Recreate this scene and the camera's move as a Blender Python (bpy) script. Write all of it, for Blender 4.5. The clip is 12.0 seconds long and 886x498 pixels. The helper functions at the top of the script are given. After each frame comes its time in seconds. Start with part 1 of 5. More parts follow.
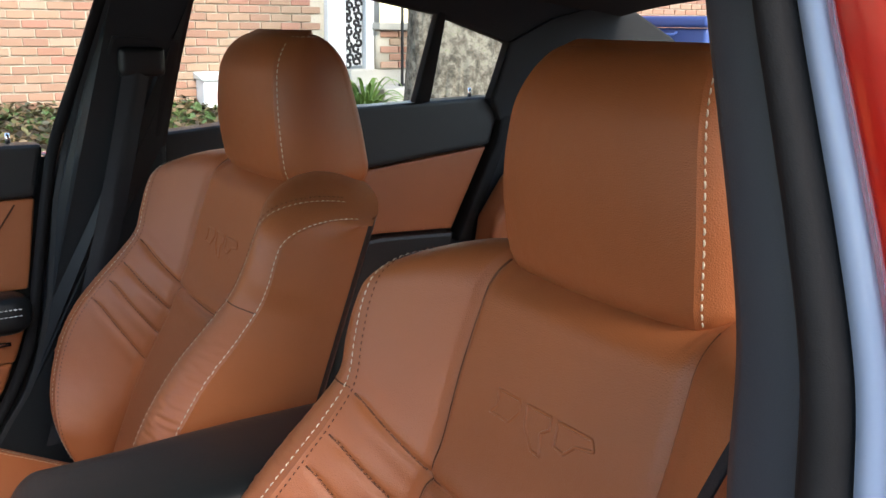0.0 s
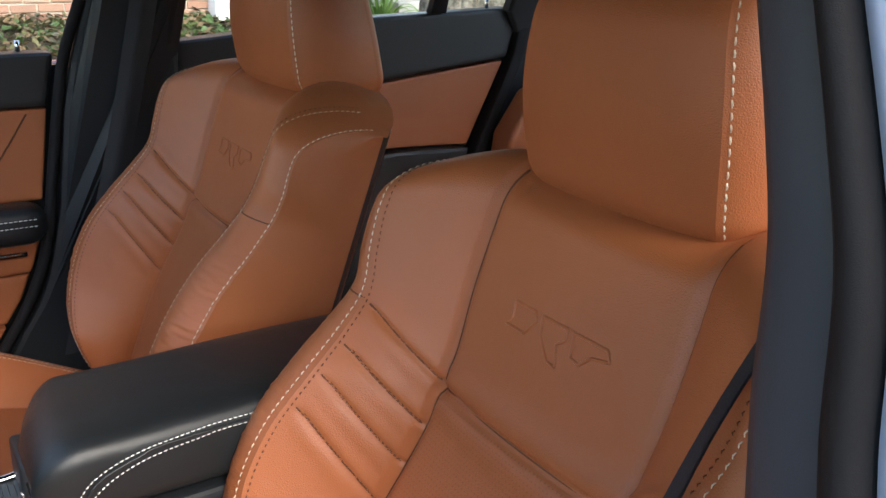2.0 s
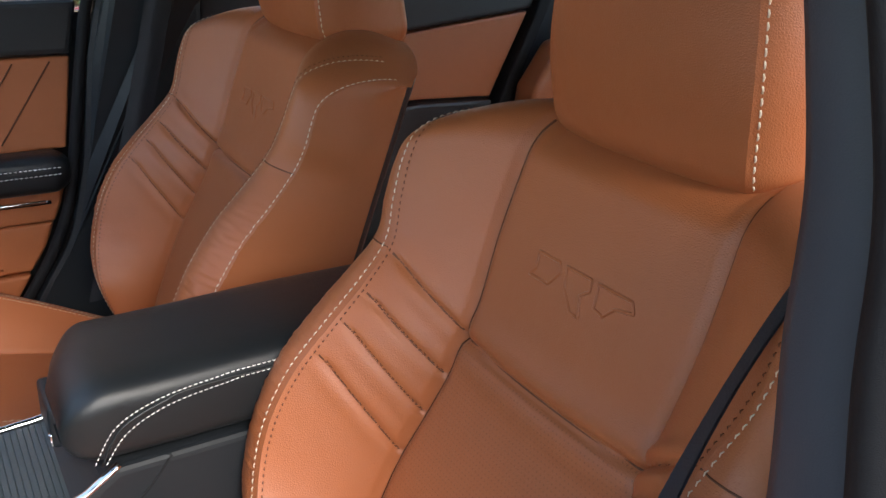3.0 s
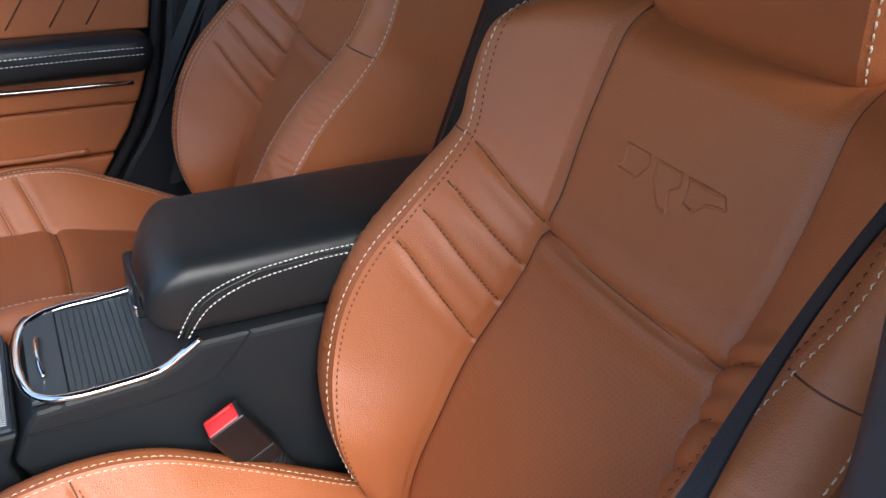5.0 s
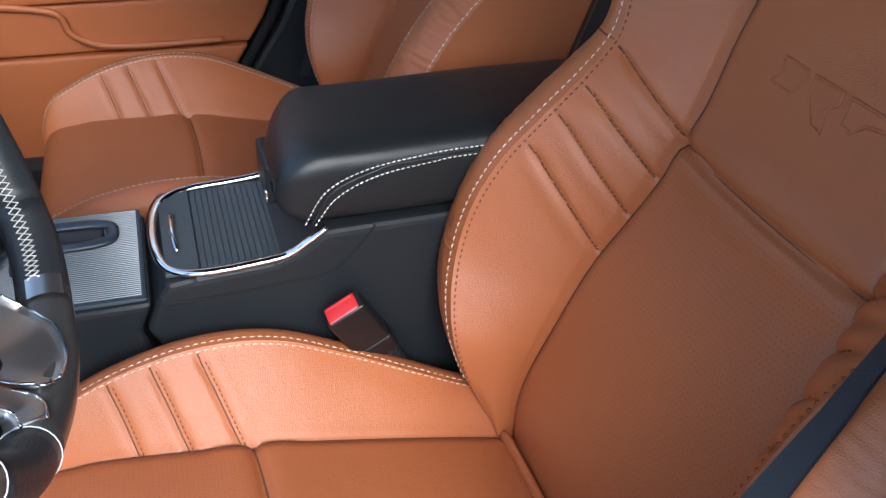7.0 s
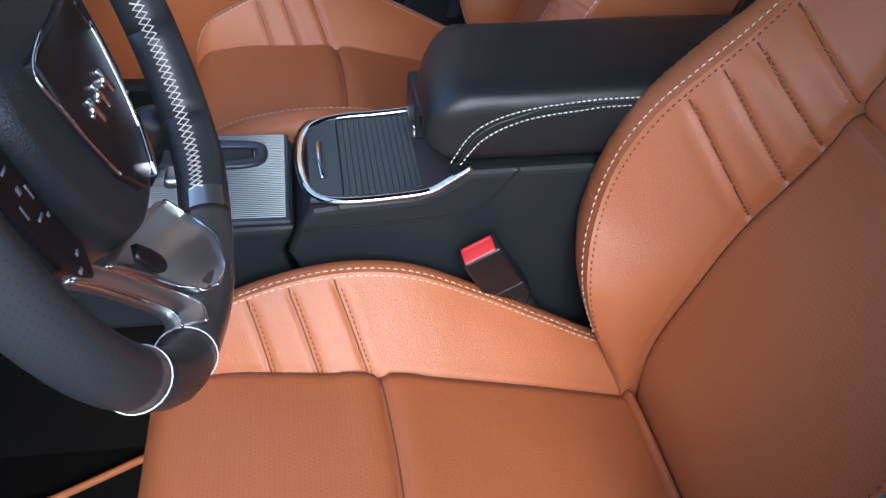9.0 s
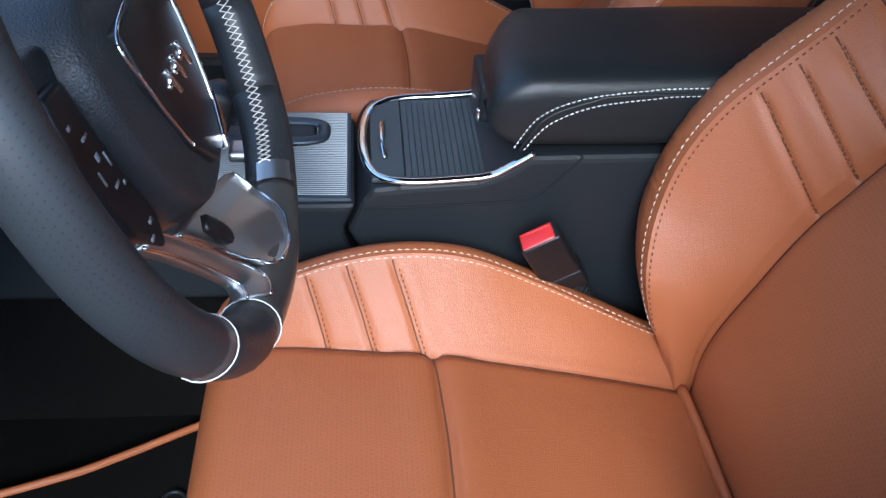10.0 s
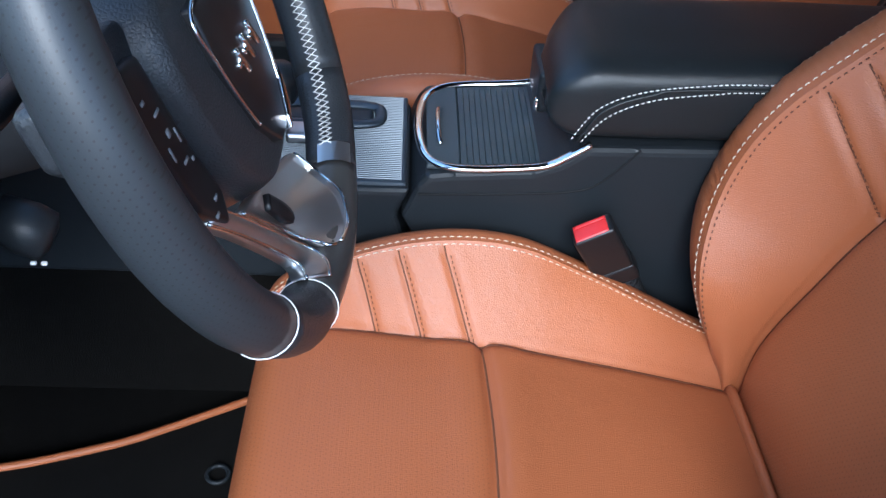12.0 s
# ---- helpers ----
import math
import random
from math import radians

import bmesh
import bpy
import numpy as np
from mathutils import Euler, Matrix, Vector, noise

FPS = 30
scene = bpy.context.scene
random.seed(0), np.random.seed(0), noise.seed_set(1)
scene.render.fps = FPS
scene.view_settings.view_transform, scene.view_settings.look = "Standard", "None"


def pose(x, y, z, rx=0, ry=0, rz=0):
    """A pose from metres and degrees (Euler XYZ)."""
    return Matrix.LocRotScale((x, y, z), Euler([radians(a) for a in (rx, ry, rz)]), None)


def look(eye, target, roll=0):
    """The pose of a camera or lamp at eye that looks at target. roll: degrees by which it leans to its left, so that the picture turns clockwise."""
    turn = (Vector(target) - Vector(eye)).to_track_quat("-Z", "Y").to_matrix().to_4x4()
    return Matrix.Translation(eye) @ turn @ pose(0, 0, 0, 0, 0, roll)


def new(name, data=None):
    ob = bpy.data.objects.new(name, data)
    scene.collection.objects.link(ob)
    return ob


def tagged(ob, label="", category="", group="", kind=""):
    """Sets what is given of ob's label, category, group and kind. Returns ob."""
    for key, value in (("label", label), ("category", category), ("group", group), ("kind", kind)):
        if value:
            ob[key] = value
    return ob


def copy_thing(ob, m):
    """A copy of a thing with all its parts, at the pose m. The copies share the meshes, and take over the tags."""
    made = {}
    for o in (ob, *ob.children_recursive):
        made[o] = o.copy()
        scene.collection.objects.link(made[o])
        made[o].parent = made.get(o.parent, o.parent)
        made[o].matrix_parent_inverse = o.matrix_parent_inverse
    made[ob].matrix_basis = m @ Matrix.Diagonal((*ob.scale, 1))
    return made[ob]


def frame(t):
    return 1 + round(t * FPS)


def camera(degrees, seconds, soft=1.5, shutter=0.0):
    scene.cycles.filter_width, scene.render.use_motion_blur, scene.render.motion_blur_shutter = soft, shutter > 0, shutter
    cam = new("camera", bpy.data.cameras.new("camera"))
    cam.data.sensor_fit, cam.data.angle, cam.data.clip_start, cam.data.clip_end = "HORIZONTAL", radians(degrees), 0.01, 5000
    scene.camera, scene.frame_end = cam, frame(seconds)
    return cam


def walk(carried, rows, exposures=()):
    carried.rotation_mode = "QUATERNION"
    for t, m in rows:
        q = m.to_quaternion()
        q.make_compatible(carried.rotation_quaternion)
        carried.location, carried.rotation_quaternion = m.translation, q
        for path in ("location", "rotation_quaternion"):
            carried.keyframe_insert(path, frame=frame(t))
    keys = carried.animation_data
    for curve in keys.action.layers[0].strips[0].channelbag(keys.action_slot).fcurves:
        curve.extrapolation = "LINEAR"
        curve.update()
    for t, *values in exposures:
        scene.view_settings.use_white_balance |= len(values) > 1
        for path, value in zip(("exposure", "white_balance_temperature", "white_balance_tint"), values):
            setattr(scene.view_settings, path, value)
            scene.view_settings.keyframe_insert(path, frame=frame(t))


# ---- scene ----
# World: x to the driver's side of the car, y to its rear, z up, ground at 0.
cam = camera(51.2, 12.0)
PATH = [
    (0, (0.565, -0.158, 1.288), (-1.065, 0.898, 0.813), 0.7),
    (0.5, (0.564, -0.157, 1.286), (-1.059, 0.892, 0.769), 0.7),
    (1, (0.562, -0.156, 1.282), (-1.053, 0.885, 0.726), 0.9),
    (1.5, (0.559, -0.155, 1.278), (-1.049, 0.873, 0.681), 1.0),
    (2, (0.556, -0.156, 1.277), (-1.047, 0.853, 0.634), 1.1),
    (2.5, (0.554, -0.157, 1.274), (-1.045, 0.828, 0.587), 1.2),
    (3, (0.553, -0.159, 1.271), (-1.042, 0.799, 0.537), 1.4),
    (5, (0.542, -0.165, 1.256), (-1.041, 0.624, 0.322), 1.9),
    (5.5, (0.539, -0.166, 1.252), (-1.046, 0.563, 0.274), 2.0),
    (6, (0.537, -0.17, 1.249), (-1.046, 0.504, 0.229), 2.2),
    (6.5, (0.535, -0.176, 1.245), (-1.046, 0.435, 0.183), 2.5),
    (7, (0.533, -0.179, 1.242), (-1.046, 0.362, 0.14), 2.6),
    (9, (0.526, -0.204, 1.23), (-1.05, 0.09, 0.034), 3.4),
    (9.5, (0.526, -0.208, 1.23), (-1.047, 0.023, 0.016), 3.5),
    (10, (0.525, -0.213, 1.228), (-1.043, -0.026, 0.001), 3.7),
    (10.5, (0.524, -0.218, 1.228), (-1.039, -0.074, -0.011), 3.9),
    (11, (0.524, -0.22, 1.228), (-1.036, -0.098, -0.018), 3.9),
    (11.5, (0.524, -0.221, 1.228), (-1.033, -0.114, -0.023), 4.0),
    (12, (0.524, -0.223, 1.227), (-1.032, -0.126, -0.026), 4.1),
]
walk(cam, [(t, look(eye, target, roll)) for t, eye, target, roll in PATH], exposures=[(0.0, 1.48, 7250, 10), (3.0, 1.45, 6950, 10), (6.0, 1.27, 6350, 9), (9.0, 1.2, 5750, 7), (12.0, 1.2, 5350, 5)])

# ---- light ----
SUN_AZ, SUN_EL = radians(94), radians(35)
world = bpy.data.worlds.new("sky")
scene.world = world
world.use_nodes = True
wn, wl = world.node_tree.nodes, world.node_tree.links
sky = wn.new("ShaderNodeTexSky")
sky.sky_type, sky.sun_disc = "NISHITA", False
sky.sun_elevation, sky.sun_rotation = SUN_EL, SUN_AZ
sky.dust_density, sky.air_density = 0.8, 1.1
wl.new(sky.outputs[0], wn["Background"].inputs[0])
wn["Background"].inputs[1].default_value = 0.24
sun = new("sun", bpy.data.lights.new("sun", "SUN"))
sun.data.energy, sun.data.angle, sun.data.color = 1.7, radians(26), (1.0, 0.97, 0.94)
sun.matrix_world = look(Vector((0, 0, 20)), Vector((0, 0, 20)) - Vector((math.sin(SUN_AZ) * math.cos(SUN_EL), math.cos(SUN_AZ) * math.cos(SUN_EL), math.sin(SUN_EL))))


# ---- materials ----
def material(name, colour, rough=0.5, metal=0.0, vary=0.1, scale=6.0, bump=0.0, grain=400.0, spec=0.5, coat=0.0, cells=False, fold=0.0):
    """A surface with broad mottling of its colour, uneven gloss and a fine grain."""
    m = bpy.data.materials.new(name)
    m.use_nodes = True
    n, l = m.node_tree.nodes, m.node_tree.links
    b = n["Principled BSDF"]
    b.inputs["Metallic"].default_value = metal
    b.inputs["Specular IOR Level"].default_value = spec
    b.inputs["Coat Weight"].default_value = coat
    b.inputs["Coat Roughness"].default_value = 0.08
    co = n.new("ShaderNodeTexCoord")
    big = n.new("ShaderNodeTexNoise")
    big.inputs["Scale"].default_value, big.inputs["Detail"].default_value = scale, 5
    l.new(co.outputs["Object"], big.inputs["Vector"])
    mix = n.new("ShaderNodeMix")
    mix.data_type = "RGBA"
    mix.inputs[6].default_value = (*[c * (1 - vary) for c in colour], 1)
    mix.inputs[7].default_value = (*[min(1, c * (1 + vary)) for c in colour], 1)
    l.new(big.outputs[0], mix.inputs[0])
    l.new(mix.outputs[2], b.inputs["Base Color"])
    mr = n.new("ShaderNodeMapRange")
    mr.inputs[3].default_value, mr.inputs[4].default_value = max(0.02, rough - 0.07), min(1, rough + 0.07)
    l.new(big.outputs[0], mr.inputs[0])
    l.new(mr.outputs[0], b.inputs["Roughness"])
    if bump:
        if cells:
            fine = n.new("ShaderNodeTexVoronoi")
            fine.feature = "DISTANCE_TO_EDGE"
        else:
            fine = n.new("ShaderNodeTexNoise")
            fine.inputs["Detail"].default_value = 3
        fine.inputs["Scale"].default_value = grain
        l.new(co.outputs["Object"], fine.inputs["Vector"])
        bp = n.new("ShaderNodeBump")
        bp.inputs["Strength"].default_value, bp.inputs["Distance"].default_value = bump, 0.001
        l.new(fine.outputs[0], bp.inputs["Height"])
        if fold:
            soft_ = n.new("ShaderNodeTexNoise")
            soft_.inputs["Scale"].default_value, soft_.inputs["Detail"].default_value = 30, 3
            l.new(co.outputs["Object"], soft_.inputs["Vector"])
            bq = n.new("ShaderNodeBump")
            bq.inputs["Strength"].default_value, bq.inputs["Distance"].default_value = fold, 0.006
            l.new(soft_.outputs[0], bq.inputs["Height"])
            l.new(bq.outputs[0], bp.inputs["Normal"])
        l.new(bp.outputs[0], b.inputs["Normal"])
    return m


def dotted(m, axes, pitch, radius, depth=0.25, dark=0.25):
    """Adds rows of small punched holes, staggered, along two object axes."""
    n, l = m.node_tree.nodes, m.node_tree.links
    b = n["Principled BSDF"]
    co = n.new("ShaderNodeTexCoord")
    sep = n.new("ShaderNodeSeparateXYZ")
    l.new(co.outputs["Object"], sep.inputs[0])

    def math_node(op, a, b2=None):
        q = n.new("ShaderNodeMath")
        q.operation = op
        for k, v in enumerate((a, b2)):
            if v is None:
                continue
            if isinstance(v, (int, float)):
                q.inputs[k].default_value = v
            else:
                l.new(v, q.inputs[k])
        return q.outputs[0]

    u = math_node("DIVIDE", sep.outputs[axes[0]], pitch)
    v = math_node("DIVIDE", sep.outputs[axes[1]], pitch * 0.866)
    row = math_node("FLOOR", v)
    odd = math_node("MULTIPLY", math_node("FLOORED_MODULO", row, 2.0), 0.5)
    fu = math_node("SUBTRACT", math_node("FRACT", math_node("ADD", u, odd)), 0.5)
    fv = math_node("MULTIPLY", math_node("SUBTRACT", math_node("FRACT", v), 0.5), 0.866)
    r = math_node("SQRT", math_node("ADD", math_node("MULTIPLY", fu, fu), math_node("MULTIPLY", fv, fv)))
    hole = math_node("LESS_THAN", r, radius / pitch)
    old = b.inputs["Base Color"].links[0].from_socket
    mix = n.new("ShaderNodeMix")
    mix.data_type = "RGBA"
    mix.inputs[7].default_value = (0.01, 0.006, 0.004, 1)
    l.new(math_node("MULTIPLY", hole, 1 - dark), mix.inputs[0])
    l.new(old, mix.inputs[6])
    l.new(mix.outputs[2], b.inputs["Base Color"])
    return m


TAN = (0.400, 0.122, 0.043)
leather = material("tan_leather", TAN, 0.42, vary=0.09, scale=7, bump=0.45, grain=480, cells=True, fold=0.16)
leather_perf = dotted(material("perforated_tan_leather", TAN, 0.43, vary=0.09, scale=7, bump=0.45, grain=480, cells=True, fold=0.16), (0, 2), 0.0050, 0.00058, dark=0.62)
leather_perf_flat = dotted(material("perforated_cushion_leather", TAN, 0.43, vary=0.09, scale=7, bump=0.45, grain=480, cells=True, fold=0.16), (0, 1), 0.0050, 0.00058, dark=0.62)
thread = material("cream_thread", (0.72, 0.60, 0.45), 0.7, vary=0.1, scale=300)
thread_white = material("white_thread", (0.85, 0.84, 0.80), 0.7, vary=0.1, scale=300)
thread_dark = material("brown_thread", (0.135, 0.047, 0.019), 0.8, vary=0.1, scale=300)
black_soft = material("black_soft_vinyl", (0.013, 0.0155, 0.017), 0.36, spec=0.5, vary=0.12, scale=8, bump=0.3, grain=700, cells=True)
black_hard = material("black_grained_plastic", (0.015, 0.018, 0.021), 0.42, spec=0.34, vary=0.15, scale=9, bump=0.25, grain=900)
black_cloth = material("black_cloth", (0.007, 0.0065, 0.006), 0.95, spec=0.05, vary=0.3, scale=30, bump=0.6, grain=900)
carpet = material("black_carpet", (0.006, 0.0055, 0.005), 0.98, spec=0.05, vary=0.4, scale=60, bump=1.0, grain=700)
rubber = material("black_rubber", (0.010, 0.010, 0.011), 0.75, vary=0.25, scale=40, bump=0.3, grain=1500, spec=0.25)
pillar_trim = material("dark_blue_grey_trim", (0.030, 0.036, 0.046), 0.55, vary=0.12, scale=9, bump=0.2, grain=1200)
# pale blue is the sky's reflection on the flange, put into the base colour
flange_sky_tint = material("sky_tinted_edge", (0.40, 0.47, 0.62), 0.35, vary=0.05, scale=5, coat=0.3)
webbing = material("black_webbing", (0.013, 0.014, 0.018), 0.6, vary=0.1, scale=20, bump=0.4, grain=600)
chrome = material("chrome", (0.86, 0.86, 0.86), 0.08, 1.0, vary=0.02)
satin = material("satin_silver", (0.66, 0.64, 0.62), 0.40, 1.0, vary=0.04, scale=12)
dark_metal = material("dark_textured_metal", (0.065, 0.078, 0.092), 0.36, 0.5, vary=0.08, scale=14)
red_plastic = material("red_plastic", (0.62, 0.028, 0.028), 0.35, vary=0.05, scale=30)
red_paint = material("red_car_paint", (0.70, 0.020, 0.012), 0.25, vary=0.03, scale=3, coat=1.0)
headliner = material("charcoal_headliner", (0.022, 0.024, 0.026), 0.9, vary=0.12, scale=20, bump=0.4, grain=700)
piano = material("satin_black", (0.010, 0.010, 0.011), 0.34, vary=0.1, scale=10)
slat_mat = material("dark_teal_grey_plastic", (0.042, 0.054, 0.060), 0.36, vary=0.08, scale=20)


# ---- mesh helpers ----
def thing(name, label, category, group="", kind="", at=(0, 0, 0)):
    ob = new(name)
    ob.location = at
    return tagged(ob, label, category, group, kind)


def mesh_of(name, verts, faces, mat, smooth=True):
    me = bpy.data.meshes.new(name)
    me.from_pydata([tuple(map(float, v)) for v in verts], [], [tuple(map(int, f)) for f in faces])
    me.materials.append(mat)
    if smooth:
        me.polygons.foreach_set("use_smooth", [True] * len(me.polygons))
    me.update()
    return me


def put(name, verts, faces, mat, parent=None, label="", smooth=True, flip=False, kind=""):
    """One mesh object from vertices and faces, under a parent if given."""
    if flip:
        faces = [tuple(reversed(f)) for f in faces]
    ob = new(name, mesh_of(name, verts, faces, mat, smooth))
    if parent:
        ob.parent = parent
        ob.matrix_parent_inverse = Matrix.Translation([-c for c in parent.location]) if parent.type == "EMPTY" else Matrix()
    return tagged(ob, label, kind=kind)


def part(name, bm, mat, parent=None, label="", smooth=True, kind=""):
    """One mesh object from a bmesh, under a parent if given."""
    me = bpy.data.meshes.new(name)
    bm.to_mesh(me)
    bm.free()
    me.materials.append(mat)
    if smooth:
        me.polygons.foreach_set("use_smooth", [True] * len(me.polygons))
    ob = new(name, me)
    if parent:
        ob.parent = parent
        ob.matrix_parent_inverse = Matrix.Translation([-c for c in parent.location]) if parent.type == "EMPTY" else Matrix()
    return tagged(ob, label, kind=kind)


def grid(rows, closed_u=False, closed_v=False):
    """Vertices and faces of a sheet from rows of points."""
    nv, nu = len(rows), len(rows[0])
    verts = [p for r in rows for p in r]
    faces = []
    for j in range(nv if closed_v else nv - 1):
        for i in range(nu if closed_u else nu - 1):
            a, b = j * nu + i, j * nu + (i + 1) % nu
            c, d = ((j + 1) % nv) * nu + (i + 1) % nu, ((j + 1) % nv) * nu + i
            faces.append((a, b, c, d))
    return verts, faces


def rounded_box(lo, hi, r=0.01, seg=3, taper=None):
    bm = bmesh.new()
    bmesh.ops.create_cube(bm, size=1.0)
    for v in bm.verts:
        v.co = Vector([lo[k] + (v.co[k] + 0.5) * (hi[k] - lo[k]) for k in range(3)])
    if taper:
        for v in bm.verts:
            v.co = taper(v.co)
    if r > 0:
        bmesh.ops.bevel(bm, geom=list(bm.edges), offset=r, segments=seg, profile=0.6, affect="EDGES")
    return bm


def smooth_path(pts, n, closed=False):
    """Catmull-Rom through points, as an n x 3 array evenly spread."""
    p = np.array(pts, float)
    m = len(p)
    out = []
    segs = m if closed else m - 1
    for k in range(segs):
        if closed:
            a, b, c, d = p[(k - 1) % m], p[k], p[(k + 1) % m], p[(k + 2) % m]
        else:
            a, b, c, d = p[max(k - 1, 0)], p[k], p[k + 1], p[min(k + 2, m - 1)]
        for t in np.linspace(0, 1, 24, endpoint=False):
            out.append(0.5 * (2 * b + (c - a) * t + (2 * a - 5 * b + 4 * c - d) * t * t + (3 * b - a - 3 * c + d) * t ** 3))
    out.append(p[0] if closed else p[-1])
    out = np.array(out)
    s = np.r_[0, np.cumsum(np.linalg.norm(np.diff(out, axis=0), axis=1))]
    at = np.linspace(0, s[-1], n + 1 if closed else n)
    res = np.stack([np.interp(at, s, out[:, k]) for k in range(out.shape[1])], 1)
    return res[:-1] if closed else res


def tube(path, radius, sides=10, closed=False, up=(0, 0, 1), flat=1.0):
    """A round or flattened bar along a path."""
    p = np.array(path, float)
    n = len(p)
    rows = []
    for k in range(n):
        a, b = (p[(k - 1) % n], p[(k + 1) % n]) if closed else (p[max(k - 1, 0)], p[min(k + 1, n - 1)])
        t = (b - a) / (np.linalg.norm(b - a) + 1e-9)
        s = np.cross(t, up)
        s /= np.linalg.norm(s) + 1e-9
        w = np.cross(s, t)
        r = radius[k] if hasattr(radius, "__len__") else radius
        rows.append([p[k] + r * (math.cos(q) * s + flat * math.sin(q) * w) for q in np.linspace(0, 2 * math.pi, sides, endpoint=False)])
    verts, faces = grid(rows, closed_u=True, closed_v=closed)
    if not closed:
        faces += [tuple(reversed(range(sides))), tuple(range((n - 1) * sides, n * sides))]
    return verts, faces


def stitches(paths, length=0.0050, gap=0.0028, radius=0.0007, lift=None):
    """Short threads laid one after another along paths of (point, normal)."""
    verts, faces = [], []
    for pts, nrm in paths:
        p, q = np.array(pts, float), np.array(nrm, float)
        s = np.r_[0, np.cumsum(np.linalg.norm(np.diff(p, axis=0), axis=1))]
        at = 0.0
        while at + length < s[-1]:
            ends = [np.array([np.interp(at + o, s, p[:, k]) for k in range(3)]) for o in (0, length / 2, length)]
            nn = np.array([np.interp(at, s, q[:, k]) for k in range(3)])
            nn /= np.linalg.norm(nn) + 1e-9
            t = ends[2] - ends[0]
            t /= np.linalg.norm(t) + 1e-9
            side = np.cross(t, nn)
            b = len(verts)
            for e, up, w in ((ends[0], -0.3, 0.7), (ends[1], 0.9, 1.0), (ends[2], -0.3, 0.7)):
                c = e + nn * up * radius
                verts += [c + side * radius * w, c + nn * radius * w, c - side * radius * w]
            for k in (0, 3):
                faces += [(b + k, b + k + 3, b + k + 4, b + k + 1), (b + k + 1, b + k + 4, b + k + 5, b + k + 2)]
            faces += [(b, b + 1, b + 2), (b + 8, b + 7, b + 6)]
            at += length + gap
    return verts, faces


def smoothstep(x, a, b):
    t = np.clip((x - a) / (b - a), 0, 1)
    return t * t * (3 - 2 * t)


def spline(x, xs, ys):
    """A smooth curve through the given heights."""
    xs, ys = np.array(xs, float), np.array(ys, float)
    m = np.gradient(ys, xs)
    k = np.clip(np.searchsorted(xs, x) - 1, 0, len(xs) - 2)
    h = xs[k + 1] - xs[k]
    t = np.clip((x - xs[k]) / h, 0, 1)
    return (2 * t ** 3 - 3 * t ** 2 + 1) * ys[k] + (t ** 3 - 2 * t ** 2 + t) * h * m[k] + (3 * t ** 2 - 2 * t ** 3) * ys[k + 1] + (t ** 3 - t ** 2) * h * m[k + 1]


# ---- seats ----
CX = 0.015
BACK_O = np.array([CX, 0.1375, 0.503])
BACK_U = np.array([0, 0.3305, 0.944])
BACK_N = np.array([0, -0.944, 0.3305])
HS = [-0.03, 0.0, 0.04, 0.08, 0.115, 0.155, 0.19, 0.245, 0.30, 0.36, 0.405, 0.444, 0.50, 0.55, 0.60, 0.64]
WC = [0.1512, 0.1572, 0.1609, 0.1657, 0.1718, 0.1885, 0.203, 0.2121, 0.2114, 0.2054, 0.2058, 0.2094, 0.2233, 0.2291, 0.2284, 0.2249]
DC = [0.003, 0.0141, 0.0455, 0.084, 0.1084, 0.1218, 0.1259, 0.1273, 0.1187, 0.0969, 0.0755, 0.0599, 0.057, 0.0573, 0.0541, 0.0518]
EDGE = [0.0146, 0.0230, 0.0350, 0.0580, 0.0760, 0.0820, 0.0740, 0.0665, 0.0665, 0.0665, 0.0620, 0.0530, 0.0450, 0.0380, 0.0347, 0.0296]
HW = [-0.03, 0.0, 0.06, 0.17, 0.257, 0.29, 0.39, 0.50, 0.64]
WS = [0.145, 0.148, 0.154, 0.150, 0.145, 0.139, 0.126, 0.130, 0.124]
LUMBAR = [-0.01, 0.0, 0.018, 0.022, 0.016, 0.012, 0.002, 0.002, 0.002]
PLEATS = ((0.393, 0.050, 0.0050, 0.0075), (0.346, 0.054, 0.0040, 0.006), (0.302, 0.066, 0.0040, 0.006), (0.254, 0.078, 0.0040, 0.006))


